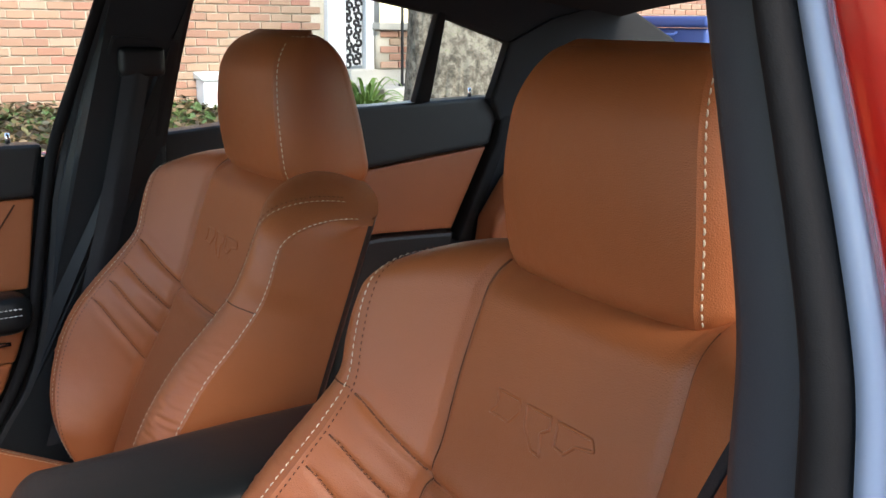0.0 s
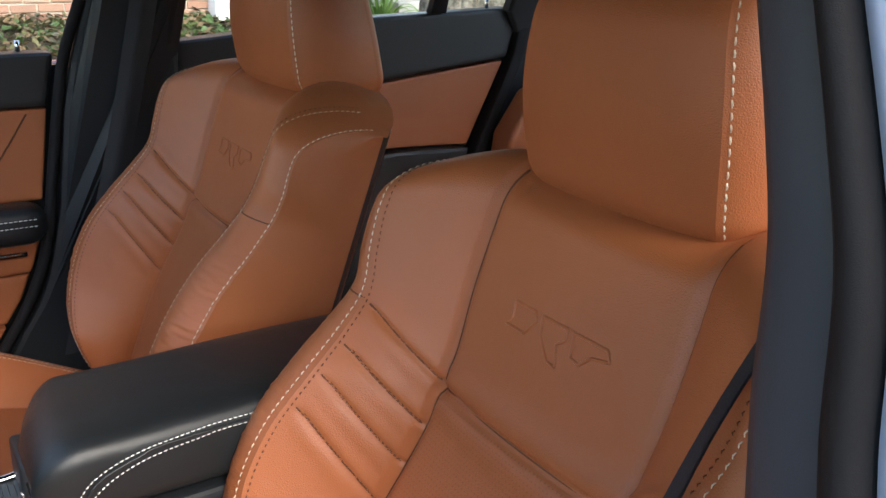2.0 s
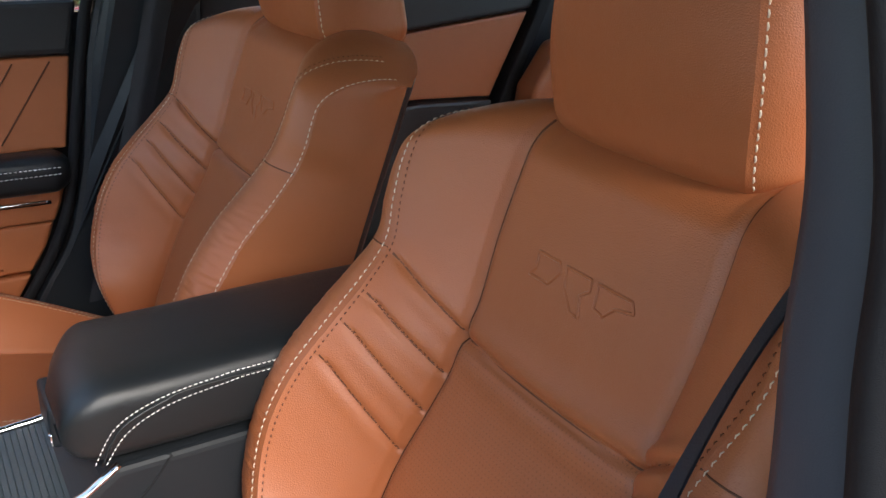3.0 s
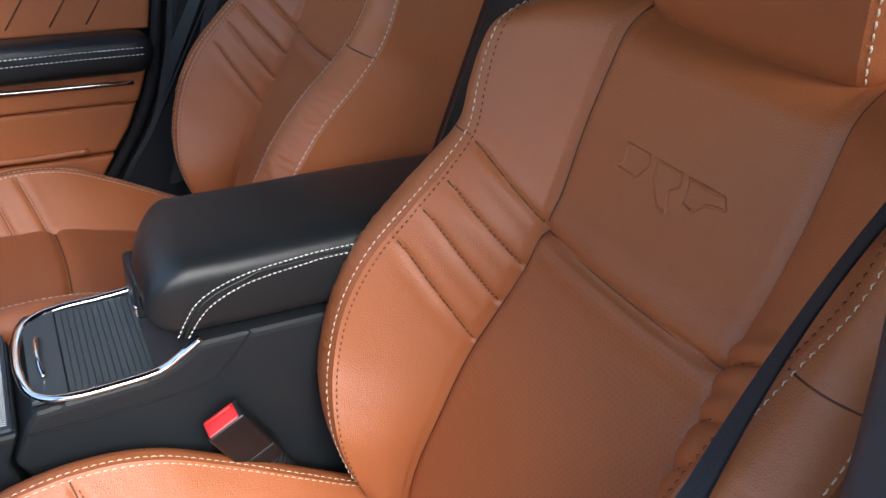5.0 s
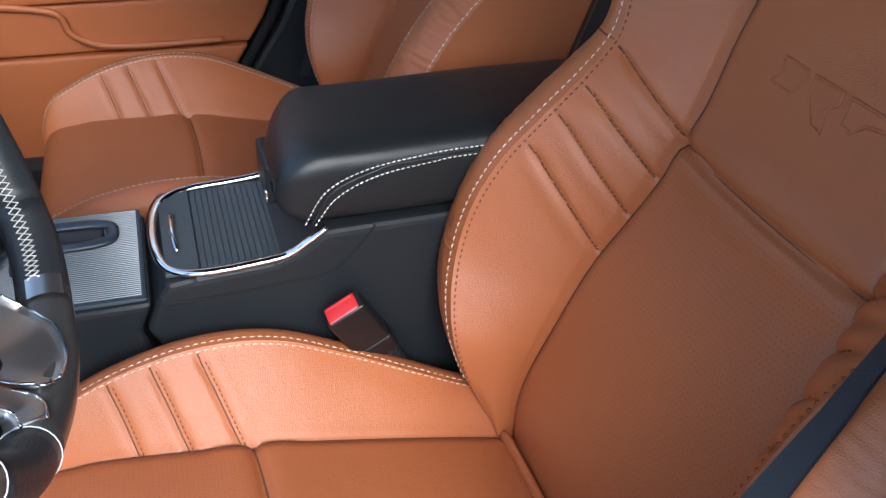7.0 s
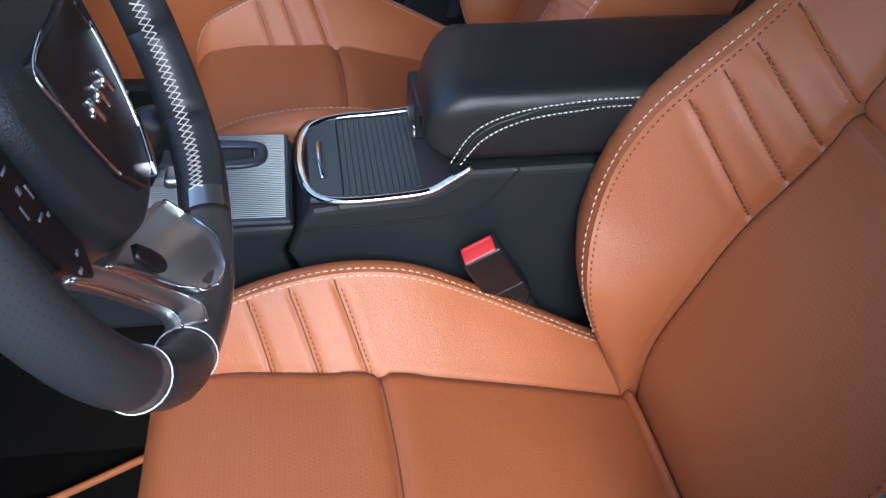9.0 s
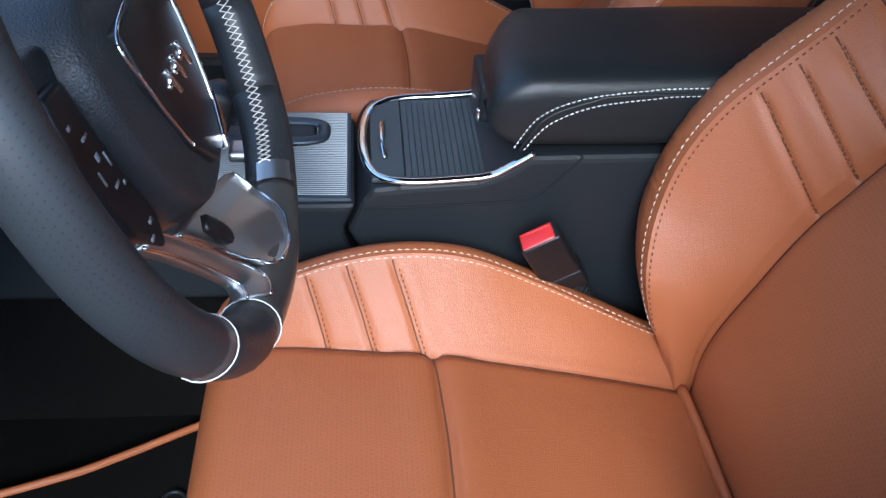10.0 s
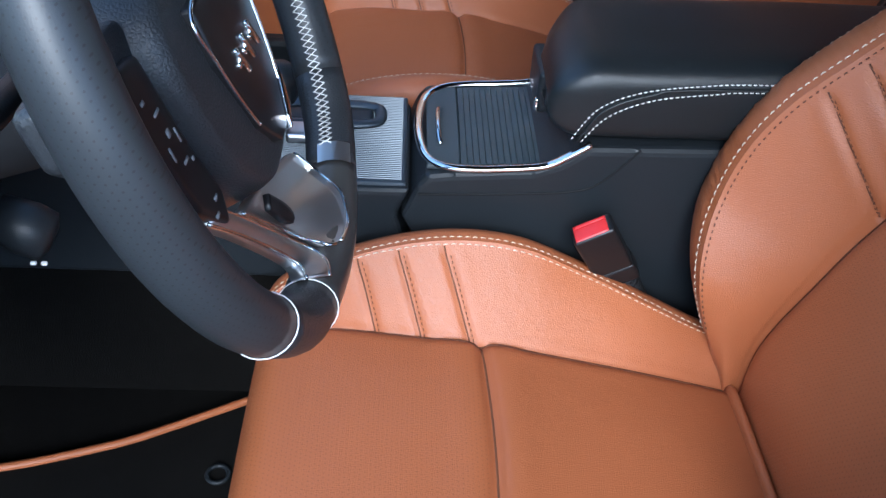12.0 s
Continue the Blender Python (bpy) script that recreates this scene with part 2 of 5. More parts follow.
def back_point(side, k, h):
    """A point of the backrest at height h: k from 0 (middle) over 1 (seam), 2 (crest), 3 (edge), 4 (rear edge) to 5 (middle of the back)."""
    ws, wc, dc, lum = spline(h, HW, WS), spline(h, HS, WC), spline(h, HS, DC), spline(h, HW, LUMBAR)
    low = smoothstep(h, 0.14, 0.02)
    we, de = wc + spline(h, HS, EDGE), dc - 0.022
    wr = 0.250 - 0.02 * low
    if k <= 1:
        s, d = ws * k, lum + 0.004 * (1 - k * k)
        d -= 0.006 * math.exp(-(((1 - k) * ws) / 0.0045) ** 2)
        bow = h - 0.390 + 0.004 * (1 - k * k)
        d -= 0.0065 * math.exp(-(bow / 0.004) ** 2)
        d += 0.0025 * math.exp(-((abs(bow) - 0.016) / 0.014) ** 2)
    elif k <= 2:
        t = k - 1
        a, m, c = np.array([ws, lum]), np.array([ws + 0.50 * (wc - ws), lum + 0.32 * (dc - lum)]), np.array([wc, dc])
        s, d = (1 - t) ** 2 * a + 2 * t * (1 - t) * m + t * t * c
        puff = 0.010 * math.sin(math.pi * t) - 0.005 * math.exp(-(t / 0.05) ** 2)
        for h0, rise, deep, wide in PLEATS:
            off = h - (h0 + rise * t)
            puff -= deep * math.exp(-(off / 0.0026) ** 2) * smoothstep(t, 0.97, 0.80)
            puff += (0.25 if side < 0 else 0.9) * deep * math.exp(-((abs(off) - 0.012) / 0.008) ** 2) * smoothstep(t, 1.0, 0.75)
        s, d = s - 0.6 * puff, d + 0.8 * puff
    elif k <= 3:
        t = k - 2
        a, m, c = np.array([wc, dc]), np.array([wc + 0.62 * (we - wc), dc + 0.011]), np.array([we, de])
        s, d = (1 - t) ** 2 * a + 2 * t * (1 - t) * m + t * t * c
        d -= 0.002 * math.exp(-(t / 0.08) ** 2)
        # fine creases where the edge bends
        crease = noise.noise((h * 190 + 3 * side, t * 3.5, 4.0 * side)) * smoothstep(t, 0.05, 0.3)
        d += 0.0019 * crease * smoothstep(h, 0.12, 0.2) * smoothstep(h, 0.42, 0.34)
    elif k <= 4:
        t = k - 3
        s, d = we + (wr - we) * t + 0.008 * math.sin(math.pi * t), de + (-0.085 - de) * t
        s -= 0.004 * math.exp(-(t / 0.03) ** 2)
    else:
        t = k - 4
        s, d = wr * math.cos(0.5 * math.pi * t) ** 0.6, -0.085 - 0.04 * math.sin(0.5 * math.pi * t)
    # the shoulders fall off to the sides, and the top rolls back
    drop = 0.046 * (max(0.0, abs(s) - 0.12) / 0.13) ** 2 * smoothstep(h, 0.42, 0.62)
    drop += 0.013 * smoothstep(h, 0.555, 0.60) * smoothstep(abs(s), 0.135, 0.105)
    a = min(1.0, max(0.0, h - 0.572) / 0.068) * math.pi / 2
    hh = min(h, 0.572) + 0.066 * math.sin(a) - drop
    if d > -0.085:
        d += (-0.085 - d) * (1 - math.cos(a))
    return BACK_O + np.array([side * s, 0, 0]) + hh * BACK_U + d * BACK_N


def strip(side, k0, k1, nk, h0, h1, nh):
    return [[back_point(side, k, h) for k in np.linspace(k0, k1, nk)] for h in np.linspace(h0, h1, nh)]


def along(side, k, h0, h1, n, lift=0.001):
    """A line on the backrest at a fixed k, with outward normals."""
    pts, nrm = [], []
    for h in np.linspace(h0, h1, n):
        p = back_point(side, k, h)
        u = back_point(side, k + 0.03, h) - back_point(side, k - 0.03, h)
        v = back_point(side, k, h + 0.004) - back_point(side, k, h - 0.004)
        w = np.cross(u, v) * side
        w /= np.linalg.norm(w) + 1e-9
        pts.append(p + w * lift)
        nrm.append(w)
    return pts, nrm


def build_seat():
    seat = thing("car_seat", "tan leather sports car seat with cream contrast stitching and stitched pleats", "car seat", "front seats")
    H0, H1 = -0.03, 0.64
    HT = 0.390
    # middle panels, above and below the cross seam
    rows = [[back_point(1 if k > 0 else -1, abs(k), h) for k in np.linspace(-1, 1, 61)] for h in np.linspace(HT, H1, 76)]
    put("upper_back_panel", *grid(rows), leather, seat)
    rows = [[back_point(1 if k > 0 else -1, abs(k), h) for k in np.linspace(-1, 1, 61)] for h in np.linspace(H0, HT, 106)]
    put("lower_back_panel", *grid(rows), leather_perf, seat, "finely perforated tan leather")
    for side in (-1, 1):
        fl = side < 0
        put("back_bolster", *grid(strip(side, 1, 2, 30, H0, H1, 300)), leather, seat, flip=fl)
        put("bolster_edge", *grid(strip(side, 2, 3, 12, H0, H1, 300)), leather, seat, flip=fl)
        put("side_panel", *grid(strip(side, 3, 4, 14, H0, H1, 110)), leather, seat, flip=fl)
        rows = [[back_point(side, k, h) for k in np.linspace(4, 5, 14)] for h in np.linspace(H0, H1, 60)]
        put("back_shell", *grid(rows), black_soft, seat, "black rear shell", flip=fl)
        # twin stitch rows down the crest, one along the outer edge
        put("stitching", *stitches([along(side, 2.10, 0.07, 0.63, 220)], radius=0.0008), thread, seat, "cream contrast stitching")
        put("inner_stitching", *stitches([along(side, 1.965, 0.07, 0.63, 220)], 0.0034, 0.0034, 0.0008), thread_dark, seat, "brown stitching")
        put("stitching", *stitches([along(side, 2.95, 0.05, 0.635, 220)]), thread, seat, "cream contrast stitching")
        for h0, rise, _, _ in PLEATS[1:] if side < 0 else ():
            pts, nrm = [], []
            for t in np.linspace(0.04, 0.86 if side < 0 else 0.62, 40):
                p, q = along(side, 1 + t, h0 + rise * t + 0.0035, h0 + rise * t + 0.0036, 2)
                pts.append(p[0])
                nrm.append(q[0])
            put("pleat_stitching", *stitches([(pts, nrm)], 0.0032, 0.0026, 0.0007), thread_dark, seat, "brown stitching")
    # sewn joints: dark lines sunk into the seams
    for side in (-1, 1):
        p, q = along(side, 1.0, 0.0, 0.60, 150, 0.0003)
        put("seam_line", *tube(p, 0.0014, 6), thread_dark, seat, "dark sewn seam")
        for h0, rise, _, _ in PLEATS:
            pts = [along(side, 1 + t, h0 + rise * t, h0 + rise * t + 0.0002, 2, 0.0002)[0][0] for t in np.linspace(0.02, 0.93 if side < 0 else 0.62, 30)]
            put("seam_line", *tube(pts, 0.0010 if rise > 0.051 else 0.0014, 6), thread_dark, seat, "dark sewn seam")
    for side in (-1, 1):
        pts = [along(side, k, 0.443, 0.4432, 2, 0.0002)[0][0] for k in np.linspace(2.0, 2.97, 24)]
        put("seam_line", *tube(pts, 0.0008, 6), thread_dark, seat, "dark sewn seam")
    pts = [back_point(1 if k > 0 else -1, abs(k), 0.390 - 0.004 * (1 - k * k)) for k in np.linspace(-1, 1, 60)]
    put("seam_line", *tube(pts, 0.0014, 6), thread_dark, seat, "dark sewn seam")
    # the rounded top between the front and the rear shell
    front = [back_point(1 if k > 0 else -1, abs(k), H1) for k in np.linspace(-4, 4, 90)]
    back = [back_point(1 if k > 0 else -1, 5 - min(1, abs(k) / 4), H1) for k in np.linspace(-4, 4, 90)]
    rows = [[a + (b - a) * t for a, b in zip(front, back)] for t in np.linspace(0, 1, 6)]
    put("top_cap", *grid(rows), leather, seat)
    # pressed emblem: three slanted shapes
    def on_panel(x, h):
        w = spline(h, HW, WS)
        return back_point(1 if x > 0 else -1, abs(x) / w, h)

    marks = (
        [(-0.062, 0.500), (-0.032, 0.500), (-0.026, 0.493), (-0.034, 0.478), (-0.062, 0.478), (-0.056, 0.486)],
        [(-0.022, 0.500), (0.010, 0.500), (0.014, 0.490), (0.006, 0.484), (0.016, 0.466), (0.004, 0.467), (-0.014, 0.483)],
        [(0.019, 0.500), (0.058, 0.500), (0.065, 0.492), (0.046, 0.488), (0.038, 0.478), (0.026, 0.480)],
    )
    for corners in marks:
        loop = []
        for k, (p, q) in enumerate(corners):
            p2, q2 = corners[(k + 1) % len(corners)]
            for t in np.linspace(0, 1, 6, endpoint=False):
                h = q + (q2 - q) * t
                loop.append(on_panel(p + (p2 - p) * t + 0.2 * (h - 0.485), h) - 0.0001 * BACK_N)
        put("emblem_mark", *tube(loop, 0.0016, 6, closed=True, up=tuple(BACK_N)), leather, seat, "pressed emblem outline")
    part("seat_base", rounded_box((CX - 0.20, -0.30, 0.279), (CX + 0.20, 0.22, 0.40), 0.02), black_hard, seat, "black seat base")
    build_headrest(seat)
    build_cushion(seat)
    return seat


def headrest_point(side, k, z):
    """Front 0..1 (middle to stitch), 1..2 side, 2..3 back."""
    t = (z - 1.062) / 0.208
    top = 1 - math.sqrt(max(0.0, 1 - min(1.0, max(0.0, (t - 0.72) / 0.28)) ** 2))
    low = 1 - math.sqrt(max(0.0, 1 - min(1.0, max(0.0, (0.12 - t) / 0.15)) ** 2))
    w = 0.110 + 0.006 * math.sin(math.pi * min(1, max(0, t))) - 0.010 * smoothstep(t, 0.3, 1.0) - 0.020 * top - 0.012 * low
    front = 0.349 - 0.012 * math.sin(math.pi * np.clip(t, 0, 1)) + 0.040 * top + 0.026 * low
    rear = 0.480 - 0.045 * t - 0.026 * top - 0.012 * low
    wb = w + 0.006
    if k <= 1:
        x, y = w * k, front + 0.004 * k ** 4 - 0.006 * (1 - k * k)
    elif k <= 2:
        q = k - 1
        x, y = w + (wb - w) * q + 0.020 * math.sin(math.pi * q ** 0.8), front + 0.004 + (rear - front - 0.004) * q
        x -= 0.003 * math.exp(-(q / 0.04) ** 2)
    else:
        q = k - 2
        x, y = wb * math.cos(q * math.pi / 2) ** 0.7, rear + 0.03 * math.sin(q * math.pi / 2) * (1 - 0.7 * top)
    return np.array([CX - 0.006 + side * x, y, z])


def build_headrest(seat):
    zs = np.r_[np.linspace(1.058, 1.09, 14), np.linspace(1.094, 1.21, 26), 1.212 + 0.0577 * np.sin(np.linspace(0, 1, 18) * math.pi / 2)]
    rows = [[headrest_point(1 if k > 0 else -1, abs(k), z) for k in np.linspace(-1, 1, 41)] for z in zs]
    put("headrest_front", *grid(rows), leather, seat)
    for side in (-1, 1):
        rows = [[headrest_point(side, k, z) for k in np.linspace(1, 2, 20)] for z in zs]
        put("headrest_side", *grid(rows), leather, seat, flip=side < 0)
        pts = [headrest_point(side, 1.035 if side > 0 else 1.10, z) + np.array([side * 0.0010, 0, 0]) for z in np.linspace(1.064, 1.262 if side > 0 else 1.20, 80)]
        put("headrest_stitching", *stitches([(pts, [np.array([side, -0.6, 0])] * 80)], 0.0056, 0.0028, 0.0009), thread, seat, "cream contrast stitching")
        if side < 0:
            continue
        pts = [headrest_point(side, k, 1.2655) + np.array([side * 0.0010, 0, 0.0012]) for k in np.linspace(1.04, 1.92, 50)]
        put("headrest_stitching", *stitches([(pts, [np.array([side, 0, 0.8])] * 50)], 0.0056, 0.0028, 0.0009), thread, seat, "cream contrast stitching")
    rows = [[headrest_point(1 if k > 0 else -1, 3 - abs(k), z) for k in np.linspace(-1, 1, 31)] for z in zs]
    put("headrest_back", *grid(rows), leather, seat, flip=True)
    for z, fl in ((zs[-1], False), (zs[0], True)):
        f = [headrest_point(1 if k > 0 else -1, abs(k), z) for k in np.linspace(-2, 2, 80)]
        b = [headrest_point(1 if k > 0 else -1, 3 - abs(k) / 2, z) for k in np.linspace(-2, 2, 80)]
        dz = 0.006 if not fl else -0.004
        rows = [[p + (q - p) * t + np.array([0, 0, dz * math.sin(math.pi * t)]) for p, q in zip(f, b)] for t in np.linspace(0, 1, 12)]
        put("headrest_cap", *grid(rows), leather, seat, flip=fl)
    for side in (-1, 1):
        put("headrest_post", *tube([(CX + side * 0.06, 0.41, 1.0), (CX + side * 0.06, 0.415, 1.10)], 0.006), chrome, seat, "chrome post")


YS = [-0.385, -0.36, -0.30, -0.23, -0.17, -0.10, -0.03, 0.04, 0.10, 0.16]
CW = [0.178, 0.186, 0.194, 0.203, 0.208, 0.208, 0.203, 0.194, 0.188, 0.184]
CZ = [0.542, 0.586, 0.630, 0.654, 0.661, 0.654, 0.626, 0.594, 0.566, 0.546]
SW = [0.172, 0.172, 0.168, 0.158, 0.149, 0.144, 0.143, 0.145, 0.148, 0.150]
SZ = [0.532, 0.558, 0.578, 0.584, 0.585, 0.580, 0.566, 0.548, 0.530, 0.512]
CUSH_PLEATS = ((-0.147, -0.032, 0.0038), (-0.196, -0.028, 0.0038), (-0.242, -0.022, 0.0038))


def cushion_point(side, k, y):
    """0..1 middle to seam, 1..2 bolster face, 2..3 its edge, 3..4 down the flank."""
    cw, cz, sw, sz = (spline(y, YS, a) for a in (CW, CZ, SW, SZ))
    if k <= 1:
        x, z = sw * k, sz + 0.006 * (1 - k * k) - 0.006 * math.exp(-(((1 - k) * sw) / 0.006) ** 2)
        bow = y + 0.138 - 0.006 * (1 - k * k)
        z -= 0.006 * math.exp(-(bow / 0.006) ** 2) - 0.003 * math.exp(-((abs(bow) - 0.022) / 0.02) ** 2)
    elif k <= 2:
        t = k - 1
        x = sw + (cw - sw) * t
        z = sz - 0.004 + (cz - sz + 0.004) * (t ** 1.35) + 0.008 * math.sin(math.pi * t) - 0.004 * math.exp(-(t / 0.06) ** 2)
        for y0, run, deep in CUSH_PLEATS:
            off = y - (y0 + run * t)
            z -= deep * math.exp(-(off / 0.0045) ** 2) * smoothstep(t, 0.98, 0.85)
            z += 0.3 * deep * math.exp(-((abs(off) - 0.013) / 0.009) ** 2) * smoothstep(t, 1.0, 0.8)
    elif k <= 3:
        t = k - 2
        x = cw + 0.036 * math.sin(t * math.pi / 2)
        z = cz + 0.004 * math.sin(math.pi * t) - 0.030 * (1 - math.cos(t * math.pi / 2)) - 0.002 * math.exp(-(t / 0.08) ** 2)
    else:
        t = k - 3
        x, z = cw + 0.036 + 0.010 * math.sin(math.pi * t), cz - 0.030 - (cz - 0.030 - 0.36) * t
    yy = y
    if y < -0.335:
        # the front rolls over and down
        q = (-0.335 - y) / 0.05
        a = min(1.0, q) * math.pi / 2
        yy = -0.335 - 0.032 * math.sin(a)
        z -= 0.018 * (1 - math.cos(a))
    return np.array([CX + side * x, yy, z])


def build_cushion(seat):
    def sheet(k0, k1, nk, y0, y1, ny, side=0):
        ks = np.linspace(k0, k1, nk)
        if side:
            return [[cushion_point(side, k, y) for k in ks] for y in np.linspace(y0, y1, ny)]
        return [[cushion_point(1 if k > 0 else -1, abs(k), y) for k in ks] for y in np.linspace(y0, y1, ny)]

    put("cushion_front_panel", *grid(sheet(-1, 1, 61, -0.385, -0.138, 76)), leather_perf_flat, seat, "finely perforated tan leather", flip=False)
    put("cushion_rear_panel", *grid(sheet(-1, 1, 61, -0.138, 0.16, 90)), leather, seat, flip=False)
    for side in (-1, 1):
        fl = side < 0
        put("cushion_bolster", *grid(sheet(1, 2, 30, -0.385, 0.16, 190, side)), leather, seat, flip=fl)
        put("cushion_edge", *grid(sheet(2, 3, 12, -0.385, 0.16, 110, side)), leather, seat, flip=fl)
        put("cushion_side", *grid(sheet(3, 4, 6, -0.385, 0.16, 60, side)), leather, seat, flip=fl)
        lines = []
        for k in (1.955, 2.08):
            pts = [cushion_point(side, k, y) + np.array([0, 0, 0.001]) for y in np.linspace(-0.37, 0.13, 160)]
            lines.append((pts, [np.array([-side * 0.2, 0, 1.0])] * 160))
        put("stitching", *stitches(lines, radius=0.0007), thread, seat, "cream contrast stitching")
        for y0, run, _ in CUSH_PLEATS:
            pts = [cushion_point(side, 1 + t, y0 + run * t + 0.0035) + np.array([0, 0, 0.0008]) for t in np.linspace(0.04, 0.9, 40)]
            put("pleat_stitching", *stitches([(pts, [np.array([-side * 0.5, 0, 1.0])] * 40)], 0.0032, 0.0026, 0.0007), thread_dark, seat, "brown stitching")
    for side in (-1, 1):
        put("seam_line", *tube([cushion_point(side, 1.0, y) for y in np.linspace(-0.36, 0.13, 90)], 0.0014, 6), thread_dark, seat, "dark sewn seam")
        for y0, run, _ in CUSH_PLEATS:
            put("seam_line", *tube([cushion_point(side, 1 + t, y0 + run * t) for t in np.linspace(0.02, 0.95, 30)], 0.0009, 6), thread_dark, seat, "dark sewn seam")
    put("seam_line", *tube([cushion_point(1 if k > 0 else -1, abs(k), -0.138 + 0.006 * (1 - k * k)) for k in np.linspace(-1, 1, 60)], 0.0014, 6), thread_dark, seat, "dark sewn seam")
    # piped strip where cushion and backrest meet
    pts = [cushion_point(1 if k > 0 else -1, abs(k), 0.128) + np.array([0, 0.0, 0.002]) for k in np.linspace(-1, 1, 30)]
    put("rear_strip", *tube(pts, 0.009, 10, up=(0, 1, 0), flat=0.6), leather, seat)
    # front face under the roll
    top = [cushion_point(1 if k > 0 else -1, abs(k), -0.385) for k in np.linspace(-4, 4, 60)]
    rows = [[np.array([p[0], p[1] - 0.004 * math.sin(3 * t) + 0.05 * t * t, p[2] + (0.36 - p[2]) * t]) for p in top] for t in np.linspace(0, 1, 12)]
    put("cushion_front", *grid(rows), leather, seat, flip=True)


driver_seat = build_seat()
passenger_seat = copy_thing(driver_seat, pose(-0.76, 0, 0))

# ---- car shell ----
def prism(outline, axis, lo, hi, r=0.0, seg=2):
    """A solid from an outline in the two axes other than `axis`, between lo and hi along it."""
    bm = bmesh.new()
    ring = []
    for p, q in outline:
        c = [p, q]
        c.insert(axis, lo)
        ring.append(bm.verts.new(c))
    f = bm.faces.new(ring)
    ext = bmesh.ops.extrude_face_region(bm, geom=[f])
    for v in ext["geom"]:
        if isinstance(v, bmesh.types.BMVert):
            v.co[axis] = hi
    bmesh.ops.recalc_face_normals(bm, faces=list(bm.faces))
    if r:
        bmesh.ops.bevel(bm, geom=list(bm.edges), offset=r, segments=seg, profile=0.6, affect="EDGES")
    return bm


def lean(bm, x0=-1.17, z0=1.08, k=0.30):
    """Leans a body side inwards above the sill."""
    for v in bm.verts:
        if v.co.z > z0:
            v.co.x += k * (v.co.z - z0)
    return bm


def structure(name, bm, mat, label, category, smooth=False):
    return tagged(part(name, bm, mat, None, smooth=smooth), label, category, kind="structure")


structure("car_floor", rounded_box((-1.22, -1.15, 0.22), (0.47, 1.75, 0.28), 0), carpet, "black carpeted floor of the car", "floor")
structure("sill_left", prism([(0.40, 0.18), (0.52, 0.18), (0.52, 0.36), (0.49, 0.40), (0.40, 0.40)], 1, -0.9, 0.1, 0.012), black_hard, "black plastic sill under the open front door", "sill")
structure("sill_right", prism([(-1.13, 0.18), (-1.26, 0.18), (-1.26, 0.40), (-1.13, 0.40)], 1, -0.9, 1.2, 0.012), black_hard, "black plastic sill under the passenger doors", "sill")
# headliner: a shallow shell from the windscreen to the rear window
rows = []
for y in np.linspace(-0.34, 1.40, 28):
    row = []
    for u in np.linspace(-1, 1, 25):
        z = 1.425 - 0.05 * abs(u) ** 3 - 0.07 * ((y - 0.35) / 1.05) ** 2
        row.append((-0.365 + 0.735 * u, y, z))
    rows.append(row)
top = [[(x, y, z + 0.03) for x, y, z in r] for r in rows]
va, fa = grid(rows)
vb, fb = grid(top)
tagged(put("ceiling", va + vb, [tuple(reversed(f)) for f in fa] + [tuple(i + len(va) for i in f) for f in fb], headliner), "charcoal fabric headliner of the car", "headliner", kind="structure")

# passenger side, above the sill
structure("roof_rail_right", lean(prism([(-0.15, 1.345), (0.50, 1.352), (0.733, 1.333), (0.90, 1.305), (1.095, 1.248), (1.16, 1.20), (1.385, 1.345), (1.10, 1.40), (0.4, 1.42), (-0.15, 1.40)], 0, -1.20, -1.165, 0.006)), headliner, "charcoal trim over the passenger side windows", "roof rail")
structure("rear_pillar_right", lean(prism([(1.095, 1.248), (1.08, 1.12), (1.12, 1.05), (1.80, 1.05), (1.78, 1.16), (1.585, 1.262), (1.385, 1.345), (1.2, 1.30)], 0, -1.19, -1.155, 0.006)), headliner, "charcoal trim of the rear roof pillar", "roof pillar")
structure("window_bar_right", lean(prism([(0.880, 1.12), (0.918, 1.12), (0.922, 1.31), (0.902, 1.315)], 0, -1.19, -1.165, 0.004)), rubber, "black divider bar of the rear side window", "window bar")
structure("window_seal_rear", lean(prism([(1.073, 1.12), (1.10, 1.12), (1.125, 1.25), (1.095, 1.25)], 0, -1.185, -1.158, 0.004)), rubber, "black rubber seal of the rear side window", "window seal")
# centre pillar of the passenger side
structure("pillar_right", lean(prism([(0.150, 1.06), (0.188, 1.196), (0.226, 1.318), (0.24, 1.37), (0.40, 1.37), (0.379, 1.322), (0.358, 1.203), (0.336, 1.06), (0.33, 0.35), (-0.10, 0.35), (-0.06, 0.45), (0.02, 0.585), (0.055, 0.637), (0.075, 0.684), (0.105, 0.80), (0.13, 0.98)], 0, -1.21, -1.135, 0.01)), black_hard, "black plastic trim of the passenger side door pillar", "door pillar")
path = [(-1.145 + 0.3 * max(0, z - 1.08), y, z) for y, z in ((-0.11, 0.42), (0.005, 0.585), (0.048, 0.66), (0.078, 0.74), (0.10, 0.86), (0.122, 0.98), (0.143, 1.075), (0.183, 1.196), (0.222, 1.318), (0.24, 1.37))]
tagged(put("door_seal_right", *tube(smooth_path(path, 60), 0.010, 8, up=(1, 0, 0)), rubber), "black rubber seal along the passenger door pillar", "door seal", kind="structure")

